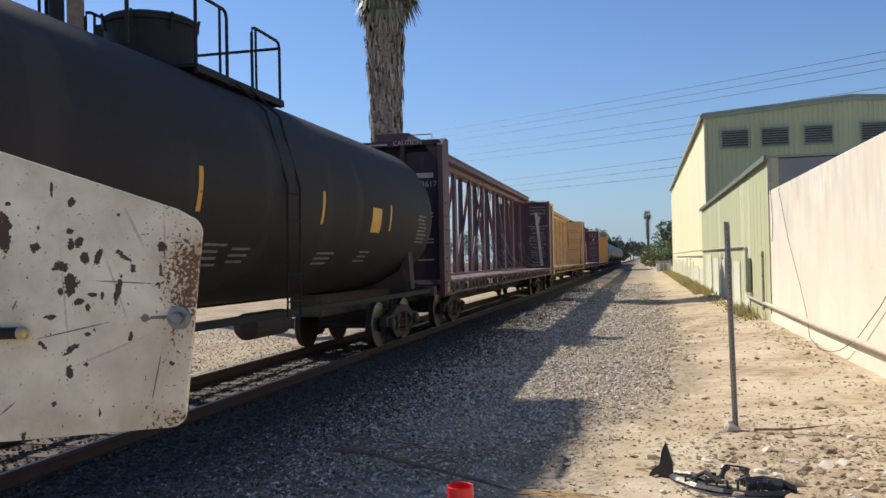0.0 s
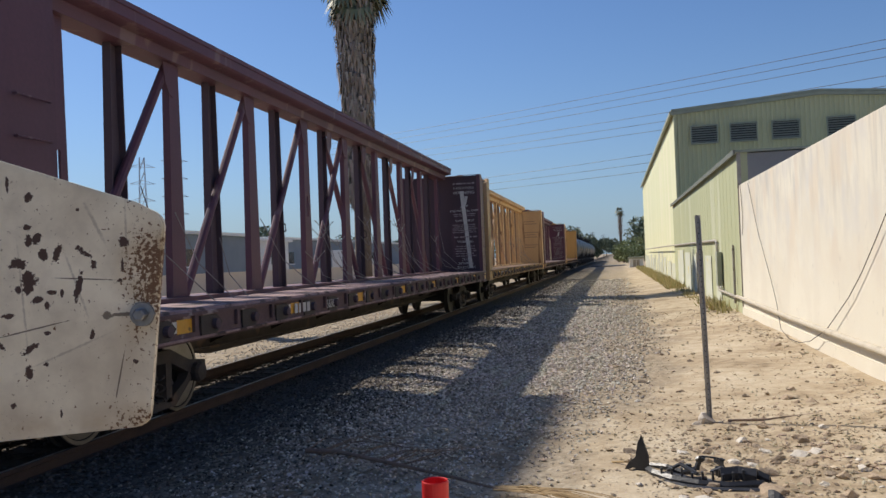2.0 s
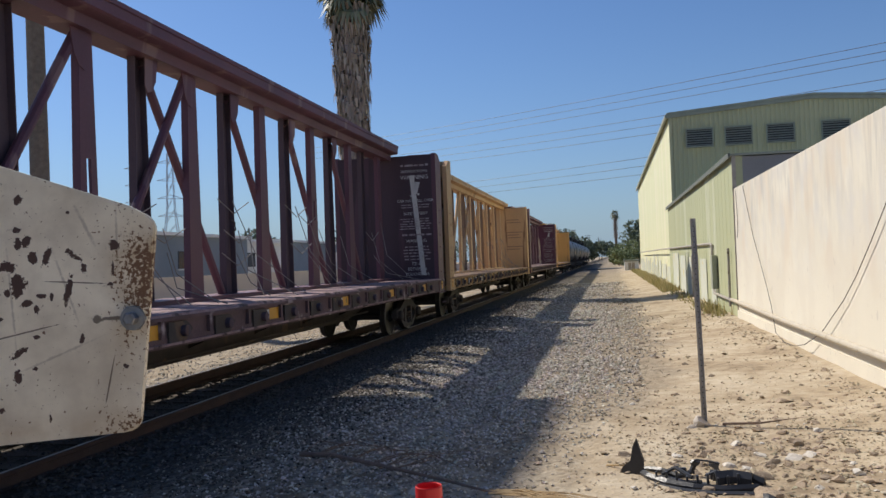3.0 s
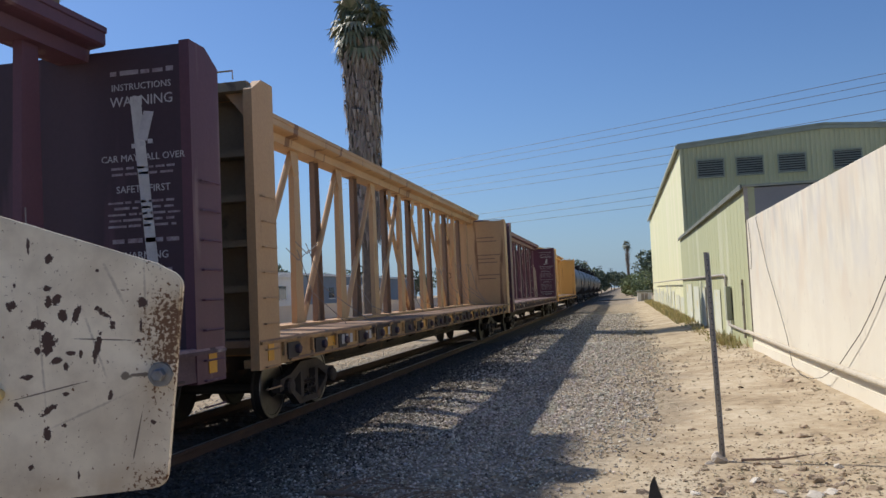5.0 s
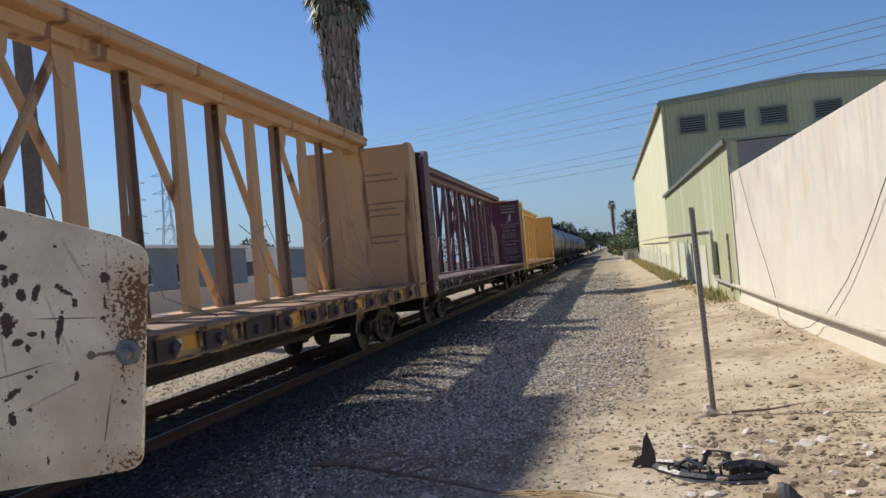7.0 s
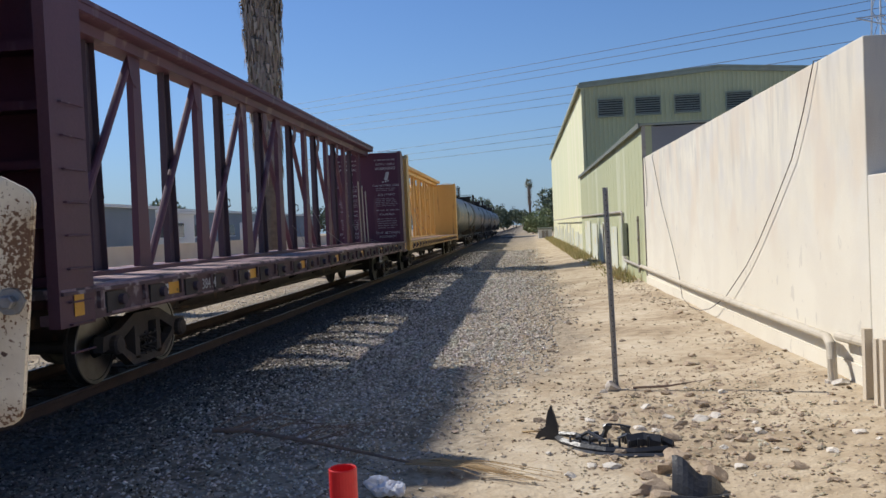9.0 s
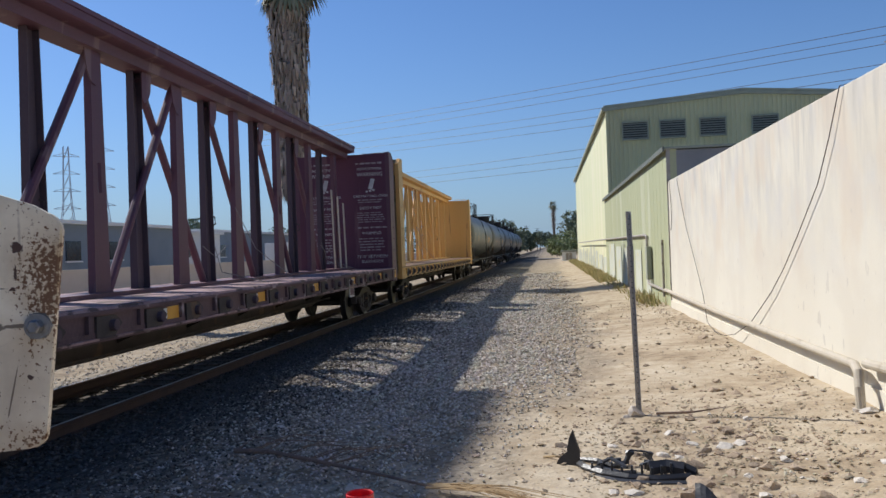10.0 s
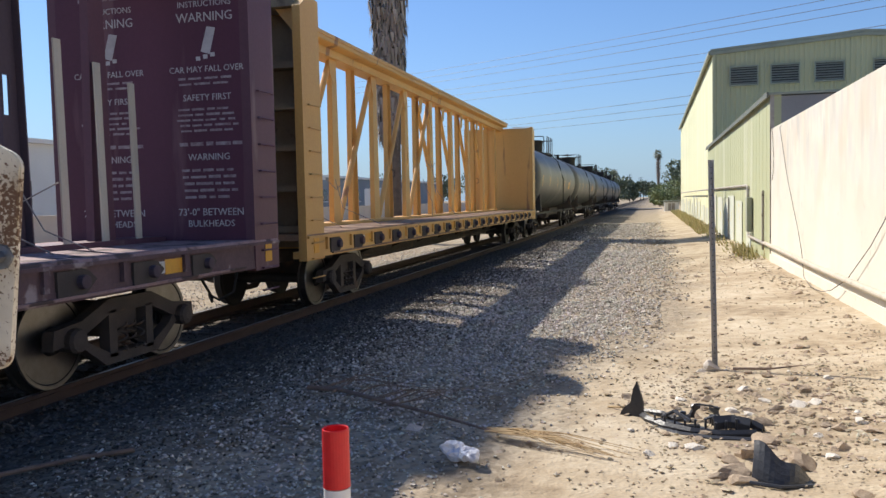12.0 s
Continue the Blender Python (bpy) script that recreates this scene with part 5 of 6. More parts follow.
# ---- crossing gate counterweight close to the camera ----
def build_gate_plate():
    """A tapered steel plate with rounded corners; its own x runs along it towards the free end, z up."""
    ob = thing("crossing_gate", "chipped white steel gate counterweight plate on a grey mast", "crossing gate", at=pose(5.21, 1.822, 1.596, 0, 0, 14))
    out = [(-0.75, -0.223), (-0.358, -0.199), (-0.02, -0.1775)]
    for k in range(6):
        a = math.radians(-90) + math.radians(95) * k / 5
        out.append((-0.015 + 0.022 * math.cos(a), -0.155 + 0.022 * math.sin(a)))
    for k in range(6):
        a = math.radians(5) + math.radians(66) * k / 5
        out.append((0.008 + 0.03 * math.cos(a), 0.136 + 0.03 * math.sin(a)))
    out += [(-0.003, 0.1765), (-0.355, 0.299), (-0.75, 0.435)]
    bm = prism(bmesh.new(), out, "y", 0.0, 0.014)
    bmesh.ops.bevel(bm, geom=[e for e in bm.edges if abs(e.verts[0].co.y - e.verts[1].co.y) < 1e-6], offset=0.003, segments=2, affect='EDGES')
    part("plate", bm, M["plate"], ob, "chipped white painted steel plate")
    b = part("bolt", lathe(bmesh.new(), [(-0.022, 0.008), (-0.021, 0.0105), (-0.004, 0.0105), (-0.0035, 0.02), (0.0, 0.021)], "y", 6, (0, 0, 0)), M["bolt"], ob, "steel hex bolt")
    part("washer", lathe(bmesh.new(), [(-0.005, 0.0185), (-0.001, 0.0195)], "y", 24, (0, 0, 0)), M["bolt"], b)
    r = part("rod", lathe(bmesh.new(), [(-0.60, 0.0095), (-0.255, 0.0095)], "x", 16, (0, -0.012, -0.019)), M["blacksteel"], ob, "dark round rod")
    part("rod_tip", lathe(bmesh.new(), [(-0.255, 0.0092), (-0.243, 0.0092), (-0.240, 0.006)], "x", 16, (0, -0.012, -0.019)), M["brass"], r, "brass rod tip")
    part("mast", lathe(bmesh.new(), [(-1.62, 0.065), (0.6, 0.065)], "z", 20, (-0.80, 0.09, 0)), M["post"], ob)
    part("mast_foot", B(-0.95, -0.65, -0.06, 0.24, -1.56, -1.44, bevel=0.01), M["post"], ob)


build_gate_plate()


# ---- loose things on the ground ----
def build_sign_post():
    p = thing("metal_post", "thin grey perforated steel post in a concrete footing", "post")
    bm = bmesh.new()
    prism(bm, [(-0.025, -0.012), (-0.012, 0.012), (0.012, 0.012), (0.025, -0.012), (0.019, -0.012), (0.008, 0.008), (-0.008, 0.008), (-0.019, -0.012)], "z", 0.05, 1.985)
    bmesh.ops.translate(bm, vec=(6.73, 8.47, 0), verts=bm.verts)
    bmesh.ops.rotate(bm, cent=(6.73, 8.47, 0.1), matrix=Matrix.Rotation(radians(-1.0), 3, 'Y'), verts=bm.verts)
    u = part("upright", bm, M["post"], p)
    for k in range(36):
        z = 0.2 + k * 0.049
        part("hole", lathe(bmesh.new(), [(-0.0135, 0.005), (-0.012, 0.005)], "y", 8, (6.731 - (z - 0.1) * 0.0175, 8.47, z)), M["dark"], u)
    rocky("footing", M["concrete"], p, (6.70, 8.46, 0.10), 0.10, 5, (0.9, 0.8, 0.9))
    rocky("footing", M["concrete"], p, (6.62, 8.40, 0.07), 0.07, 6, (1, 0.8, 0.7))
    rocky("footing", M["concrete"], p, (6.80, 8.43, 0.07), 0.06, 7, (1, 0.9, 0.7))


def rock_bm(size, seed, stretch=(1, 0.8, 0.6)):
    """A broken lump with flat facets."""
    bm = bmesh.new()
    bmesh.ops.create_icosphere(bm, subdivisions=2, radius=1)
    rng = random.Random(seed)
    o = Vector((rng.uniform(0, 90), rng.uniform(0, 90), rng.uniform(0, 90)))
    for k in range(9):
        nrm = Vector((rng.uniform(-1, 1), rng.uniform(-1, 1), rng.uniform(-1, 1))).normalized()
        lim = rng.uniform(0.5, 0.8)
        for v in bm.verts:
            h = v.co.dot(nrm) - lim
            if h > 0:
                v.co -= nrm * h
    for v in bm.verts:
        d = 1 + 0.22 * noise.noise(v.co * 1.7 + o) + 0.14 * noise.noise(v.co * 5 + o)
        v.co = Vector((v.co.x * stretch[0], v.co.y * stretch[1], v.co.z * stretch[2])) * d * size
    return bm


def rocky(name, material, parent, at, size, seed, stretch=(1, 0.8, 0.6)):
    bm = rock_bm(size, seed, stretch)
    bmesh.ops.translate(bm, vec=at, verts=bm.verts)
    return part(name, bm, material, parent)


build_sign_post()


def build_rubble():
    rng = random.Random(12)
    tones = [mat("rubble_tan", (0.46, 0.36, 0.255), (0.33, 0.25, 0.175), rough=0.95, scale=9, fine=70, bump=0.4),
             mat("rubble_brown", (0.36, 0.285, 0.205), (0.24, 0.19, 0.14), rough=0.95, scale=9, fine=70, bump=0.4),
             mat("rubble_pale", (0.68, 0.63, 0.55), (0.54, 0.49, 0.42), rough=0.95, scale=9, fine=70, bump=0.3)]
    labs = ["tan lump of rubble lying on the sand", "brown lump of rubble lying on the sand", "pale chunk of broken concrete on the sand"]
    meshes = [[mesh_of("rubble_stone", rock_bm(1.0, 30 + 7 * t + k, (1, 0.75, 0.5)), tones[t]) for k in range(5)] for t in range(3)]

    def put(x, y, s, t):
        ob = new("rubble_stone", meshes[t][rng.randrange(5)])
        ob.matrix_basis = pose(x, y, ground_z(x, y) + 0.05 * s, rng.uniform(-15, 15), rng.uniform(-15, 15), rng.uniform(0, 360)) @ Matrix.Scale(s, 4)
        tagged(ob, labs[t], "stone", "rubble")
    fixed = [(7.1, 7.1, 0.085, 2), (7.22, 7.15, 0.07, 2), (6.93, 7.0, 0.07, 1), (6.72, 6.62, 0.055, 2), (6.64, 5.92, 0.13, 0), (6.52, 5.8, 0.08, 0), (6.2, 6.05, 0.05, 2), (6.05, 5.85, 0.05, 2),
             (6.52, 5.58, 0.12, 0), (6.56, 5.46, 0.10, 0), (6.42, 5.50, 0.07, 1), (6.70, 5.62, 0.10, 2), (6.75, 6.2, 0.12, 0), (6.9, 5.75, 0.14, 0), (6.45, 7.0, 0.05, 1), (6.62, 6.98, 0.07, 2), (6.75, 6.85, 0.06, 2), (7.4, 6.6, 0.06, 2), (8.35, 7.75, 0.10, 2), (7.0, 11.2, 0.07, 1), (6.8, 12.6, 0.08, 1),
             (6.45, 13.5, 0.07, 1), (6.0, 9.6, 0.05, 2), (7.6, 9.0, 0.07, 0), (7.45, 9.3, 0.09, 0), (7.1, 9.6, 0.06, 1), (6.35, 15.5, 0.09, 1), (3.32, 8.12, 0.045, 2), (4.9, 16.5, 0.06, 1), (6.9, 17.0, 0.09, 1), (8.1, 13.5, 0.09, 0), (8.25, 11.0, 0.07, 0)]
    for x, y, sz, tone in fixed:
        put(x + 0.11, y - 0.03, sz, tone)
    for k in range(190):
        x, y = rng.gauss(7.2, 0.6), rng.gauss(7.0, 0.95)
        if 6.0 < x < 8.4 and 4.6 < y < 11:
            put(x, y, rng.choice((0.016, 0.02, 0.026, 0.034, 0.045, 0.06, 0.075)), rng.choice((0, 0, 0, 0, 1, 2)))
    # stones that have rolled to the foot of the wall
    for k in range(26):
        put(rng.uniform(8.1, 8.5), rng.uniform(7.8, 20), rng.choice((0.02, 0.03, 0.045)), rng.choice((0, 0, 1)))
    for k in range(30):
        y = rng.uniform(10, 40)
        put(rng.gauss(6.4, 0.3), y, rng.choice((0.03, 0.045, 0.06)), rng.choice((0, 1, 1)))


build_rubble()


def build_bumper():
    """A torn-off black car bumper, concave side up, with its end fin standing."""
    b = thing("broken_bumper", "torn black plastic car bumper lying on the sand", "car bumper", at=pose(0.13, -0.05, 0.0))
    z = 0.10

    def strip(name, pts, w, h, lab=""):
        bm = bmesh.new()
        rows = []
        for i, p in enumerate(pts):
            q, r = Vector(pts[max(i - 1, 0)]), Vector(pts[min(i + 1, len(pts) - 1)])
            d = (r - q).normalized()
            s = Vector((-d.y, d.x, 0))
            p = Vector(p)
            rows.append([bm.verts.new(p + s * (w * a) + Vector((0, 0, h * c))) for a, c in ((-0.5, 0), (-0.55, 0.55), (-0.15, 1), (0.3, 0.85), (0.5, 0.1), (0.35, 0.1), (0.15, 0.7), (-0.12, 0.8), (-0.4, 0.45), (-0.35, 0))])
        k = len(rows[0])
        for a, c in zip(rows, rows[1:]):
            for i in range(k):
                bm.faces.new((a[i], a[(i + 1) % k], c[(i + 1) % k], c[i]))
        bm.faces.new(rows[0][::-1])
        bm.faces.new(rows[-1])
        part(name, bm, M["plastic"], b, lab)
    strip("shell", [(5.95, 6.82, z), (6.02, 6.62, z), (6.14, 6.46, z), (6.30, 6.36, z), (6.48, 6.32, z), (6.70, 6.34, z + 0.01)], 0.05, 0.05, "curved bumper shell")
    strip("lower_lip", [(5.99, 6.70, z - 0.015), (6.08, 6.50, z - 0.01), (6.22, 6.36, z - 0.005), (6.42, 6.28, z), (6.66, 6.28, z)], 0.055, 0.022)
    strip("rear_lip", [(6.00, 6.86, z), (6.12, 6.74, z + 0.02), (6.22, 6.66, z), (6.31, 6.66, z + 0.03)], 0.035, 0.035)
    strip("inner_rib", [(6.10, 6.60, z + 0.01), (6.22, 6.50, z), (6.36, 6.46, z + 0.015)], 0.022, 0.03)
    strip("end_box", [(6.44, 6.46, z + 0.02), (6.56, 6.48, z + 0.03), (6.68, 6.44, z + 0.02)], 0.085, 0.085)
    strip("torn_flap", [(6.40, 6.54, z + 0.05), (6.46, 6.48, z + 0.09), (6.53, 6.46, z + 0.05)], 0.04, 0.02)
    strip("torn_flap", [(6.60, 6.52, z), (6.68, 6.50, z + 0.03), (6.76, 6.46, z)], 0.05, 0.06)
    for q in range(9):
        part("clip", B(6.06 + 0.065 * q, 6.075 + 0.065 * q, 6.53 - 0.05 * q + 0.0045 * q * q, 6.56 - 0.05 * q + 0.0045 * q * q, z + 0.02, z + 0.075 + 0.012 * (q % 3), bevel=0.003), M["plastic"], b)
    part("crossbar", T([(6.31, 6.72, z + 0.105), (6.36, 6.72, z + 0.115), (6.45, 6.69, z + 0.112), (6.50, 6.66, z + 0.105)], 0.007, 6), M["plastic"], b, "torn bumper stay")
    part("tray", P([(6.04, 6.64), (6.16, 6.50), (6.32, 6.42), (6.44, 6.42), (6.40, 6.50), (6.26, 6.56), (6.12, 6.70)], "z", z + 0.004, z + 0.016), M["plastic"], b)
    part("strut", T([(6.12, 6.70, z + 0.02), (6.20, 6.60, z + 0.09), (6.30, 6.50, z + 0.05)], 0.014, 6), M["plastic"], b)
    fin = bmesh.new()
    prism(fin, [(6.70, 0.08), (6.90, 0.08), (6.86, 0.15), (6.80, 0.20), (6.78, 0.30), (6.75, 0.36), (6.70, 0.22)], "x", 5.985, 6.0)
    bmesh.ops.rotate(fin, cent=(5.99, 6.7, 0.1), matrix=Matrix.Rotation(radians(62), 3, 'Z'), verts=fin.verts)
    part("fin", fin, M["plastic"], b, "upright torn corner")
    for x, y, a in ((6.31, 6.72, 10), (6.50, 6.66, -15)):
        br = bmesh.new()
        prism(br, [(-0.03, 0.0), (0.03, 0.0), (0.018, 0.04), (0.022, 0.09), (0.045, 0.12), (0.04, 0.15), (0.005, 0.14), (-0.02, 0.165), (-0.035, 0.13), (-0.012, 0.09), (-0.016, 0.04)], "y", -0.012, 0.012)
        bmesh.ops.rotate(br, cent=(0, 0, 0), matrix=Euler((radians(a), radians(a), radians(30))).to_matrix(), verts=br.verts)
        bmesh.ops.scale(br, vec=(0.9, 0.9, 0.62), verts=br.verts)
        bmesh.ops.translate(br, vec=(x, y, z + 0.02), verts=br.verts)
        part("bracket", br, M["plastic"], b)
        part("clip", B(x - 0.07, x - 0.03, y - 0.05, y - 0.02, z, z + 0.07, bevel=0.006), M["plastic"], b)
    f = thing("plastic_fender", "curved shard of black plastic fender on the rubble", "car part", at=pose(0, 0, 0))
    bm = bmesh.new()
    rows = []
    for i in range(13):
        u = i / 12
        top = 0.22 - 0.19 * u ** 1.3 + 0.018 * math.sin(11 * u)
        row = []
        for j in range(6):
            v = j / 5
            row.append(Vector((6.70 + 0.30 * u + 0.03 * v, 5.42 - 0.09 * math.sin(math.pi * u) + 0.10 * v * v, 0.09 + top * v)))
        rows.append(row)
    front = [[bm.verts.new(p) for p in row] for row in rows]
    back = [[bm.verts.new(p + Vector((0, 0.008, -0.004))) for p in row] for row in rows]
    for i in range(12):
        for j in range(5):
            bm.faces.new((front[i][j], front[i + 1][j], front[i + 1][j + 1], front[i][j + 1]))
            bm.faces.new((back[i][j + 1], back[i + 1][j + 1], back[i + 1][j], back[i][j]))
        for j in (0, 5):
            bm.faces.new((front[i][j], back[i][j], back[i + 1][j], front[i + 1][j]))
    for i in (0, 12):
        for j in range(5):
            bm.faces.new((front[i][j], front[i][j + 1], back[i][j + 1], back[i][j]))
    part("flange", T([(6.69, 5.36, 0.12), (6.84, 5.30, 0.125), (7.0, 5.36, 0.12)], 0.012, 6), M["plastic"], f)
    part("shard", bm, M["plastic"], f)


build_bumper()


def build_bollard():
    b = thing("bollard", "hollow plastic bollard with red and white bands", "bollard", at=pose(5.565, 2.29, 0.05))
    part("red_band", lathe(bmesh.new(), [(1.045, 0.0275), (1.163, 0.0275), (1.165, 0.026), (1.163, 0.0245), (1.045, 0.0245)], "z", 28), M["red"], b, "glossy red band", smooth=False)
    part("white_band", lathe(bmesh.new(), [(0.80, 0.0272), (1.043, 0.0272)], "z", 28), M["whitetape"], b, "white band")
    part("red_band", lathe(bmesh.new(), [(0.45, 0.0275), (0.798, 0.0275)], "z", 28), M["red"], b, "glossy red band")
    part("white_band", lathe(bmesh.new(), [(0.0, 0.0272), (0.448, 0.0272)], "z", 28), M["whitetape"], b, "white band")


build_bollard()


def build_litter():
    bag = thing("plastic_bag", "crumpled white plastic bag on the gravel", "plastic bag")
    for k, (x, y, s) in enumerate(((5.0, 5.60, 0.07), (5.09, 5.56, 0.055), (5.13, 5.50, 0.04))):
        bm = bmesh.new()
        bmesh.ops.create_icosphere(bm, subdivisions=4, radius=s)
        for v in bm.verts:
            d = 1 + 0.5 * noise.noise(v.co * 16 + Vector((k, 0, 0))) + 0.25 * noise.noise(v.co * 45)
            v.co = Vector((v.co.x * d * 1.2, v.co.y * d, v.co.z * d * 0.8)) + Vector((x, y, 0.13))
        part("fold", bm, M["bag"], bag)
    card = thing("paper_scrap", "small grey scrap of paper on the gravel", "paper", "paper scraps")
    part("sheet", hexa(bmesh.new(), [(4.56, 5.98, 0.13), (4.66, 5.96, 0.125), (4.67, 6.06, 0.13), (4.57, 6.07, 0.15)], [(4.56, 5.98, 0.133), (4.66, 5.96, 0.128), (4.67, 6.06, 0.133), (4.57, 6.07, 0.153)]), M["concrete"], card)
    br = thing("fallen_branch", "dry fallen palm branch lying across the gravel", "branch")
    part("stem", T([(3.42, 6.98, 0.15), (3.74, 6.87, 0.17), (4.1, 6.64, 0.17), (4.43, 6.46, 0.16), (4.8, 6.27, 0.14), (5.13, 6.09, 0.12)], 0.022, 8, 0.008), M["twig"], br)
    rng = random.Random(2)
    for k in range(12):
        t = rng.uniform(0.0, 0.7)
        a = Vector((3.4, 6.98, 0.16)).lerp(Vector((4.7, 6.28, 0.15)), t)
        part("twig", T([a, a + Vector((rng.uniform(0.1, 0.3), rng.uniform(-0.05, 0.4), 0.07)), a + Vector((rng.uniform(0.3, 0.7), rng.uniform(0.0, 0.5), 0.01))], 0.006, 5, 0.002), M["twig"], br)
    fr = thing("dry_palm_frond", "bundle of dry straw-coloured palm leaflets on the sand", "palm frond")
    for k in range(26):
        y0, a = rng.uniform(-0.05, 0.05), rng.uniform(-0.12, 0.12)
        ln = rng.uniform(0.35, 0.9)
        p = Vector((5.08 + rng.uniform(0, 0.15), 6.12 + y0, 0.12))
        part("leaflet", T([p, p + Vector((ln * 0.5, -ln * 0.22 + a * 0.5, 0.035)), p + Vector((ln, -ln * 0.45 + a, 0.0))], 0.0045, 4, 0.002), M["straw"], fr)
    st = thing("ground_cable", "thin dark cable lying on the sand", "cable")
    part("strand", T([(6.88, 8.42, 0.12), (7.2, 8.36, 0.14), (7.55, 8.42, 0.17), (8.0, 8.44, 0.21)], 0.011, 6), M["twig"], st)
    sk = thing("stick", "pale dry stick beside the bumper", "stick")
    part("stem", T([(5.86, 6.95, 0.10), (5.95, 6.86, 0.125), (6.1, 6.86, 0.115)], 0.008, 5), M["straw"], sk)
    hose = thing("old_hose", "dusty dark hose lying half buried in the gravel", "hose")
    part("run", T([(1.9, 4.6, 0.0), (2.34, 4.85, 0.06), (2.65, 5.12, 0.09), (2.95, 5.3, 0.11)], 0.016, 8), M["twig"], hose)


build_litter()


def build_fence_piece():
    f = thing("wooden_fence", "short weathered wooden fence section by the wall corner", "fence")
    for y, h in ((7.13, 0.78), (6.93, 0.73), (6.82, 0.74)):
        part("picket", B(8.44, 8.50, y, y + 0.06, 0.0, h), M["wood"], f)
    part("rail", B(8.505, 8.535, 6.5, 7.28, 0.46, 0.55), M["wood"], f)


build_fence_piece()


# ---- planting and distance ----
def leaf_cloud(name, blobs, count, size, material, seed):
    """Small leaf blades scattered over lumpy volumes, denser at their skins."""
    rng = np.random.default_rng(seed)
    per = [max(8, int(count * b[3] ** 2 / sum(q[3] ** 2 for q in blobs))) for b in blobs]
    c = np.concatenate([np.array(b[:3])[None] + (lambda d: d / np.linalg.norm(d, axis=1, keepdims=True) * b[3] * rng.uniform(0.55, 1.08, (k, 1)) * np.array([1, 1, 0.85]))(rng.normal(size=(k, 3))) for b, k in zip(blobs, per)])
    k = len(c)
    u = rng.normal(size=(k, 3))
    u /= np.linalg.norm(u, axis=1, keepdims=True)
    w = np.cross(u, rng.normal(size=(k, 3)))
    w /= np.linalg.norm(w, axis=1, keepdims=True)
    s = size * rng.uniform(0.6, 1.4, (k, 1))
    v = np.stack([c - u * s, c + w * s * 0.45, c + u * s, c - w * s * 0.45], 1).reshape(-1, 3)
    f = np.arange(4 * k).reshape(-1, 4)
    return from_arrays(name, v.tolist(), f.tolist(), material)


def tree(x, y, h, spread, seed, label, material="leaf", leaves=900, size=0.35, group="distant trees"):
    rng = random.Random(seed)
    t = thing("tree", label, "tree", group, at=pose(x, y, -0.1))
    bm = bmesh.new()
    tube(bm, [(0, 0, 0), (0.1, 0, h * 0.3), (0.0, 0.1, h * 0.62)], h * 0.03, 7, h * 0.012)
    blobs = []
    for k in range(7):
        a = 2 * math.pi * k / 7 + rng.uniform(-0.4, 0.4)
        r = spread * rng.uniform(0.25, 0.75)
        p = (r * math.cos(a), r * math.sin(a), h * rng.uniform(0.35, 0.85))
        tube(bm, [(0, 0, h * 0.3), (p[0] * 0.5, p[1] * 0.5, p[2] * 0.75), p], h * 0.011, 5, h * 0.004)
        blobs.append((*p, spread * rng.uniform(0.28, 0.5)))
    blobs.append((0, 0, h * 0.82, spread * 0.42))
    part("trunk", bm, M["bark"], t)
    part("crown", leaf_cloud("crown", blobs, leaves, size, M[material], seed), None, t)


def shrub(x, y, h, w, seed, label, material="leaf_light", leaves=700, size=0.22):
    rng = random.Random(seed)
    t = thing("shrub", label, "shrub", "shrubs by the line", at=pose(x, y, 0))
    bm = bmesh.new()
    blobs = []
    for k in range(6):
        p = (rng.uniform(-w, w) * 0.7, rng.uniform(-w, w) * 0.7, h * rng.uniform(0.25, 0.75))
        tube(bm, [(p[0] * 0.2, p[1] * 0.2, -0.1), p], 0.06, 5, 0.02)
        blobs.append((*p, min(h, w) * rng.uniform(0.35, 0.55)))
    part("stems", bm, M["bark"], t)
    part("foliage", leaf_cloud("foliage", blobs, leaves, size, M[material], seed), None, t)


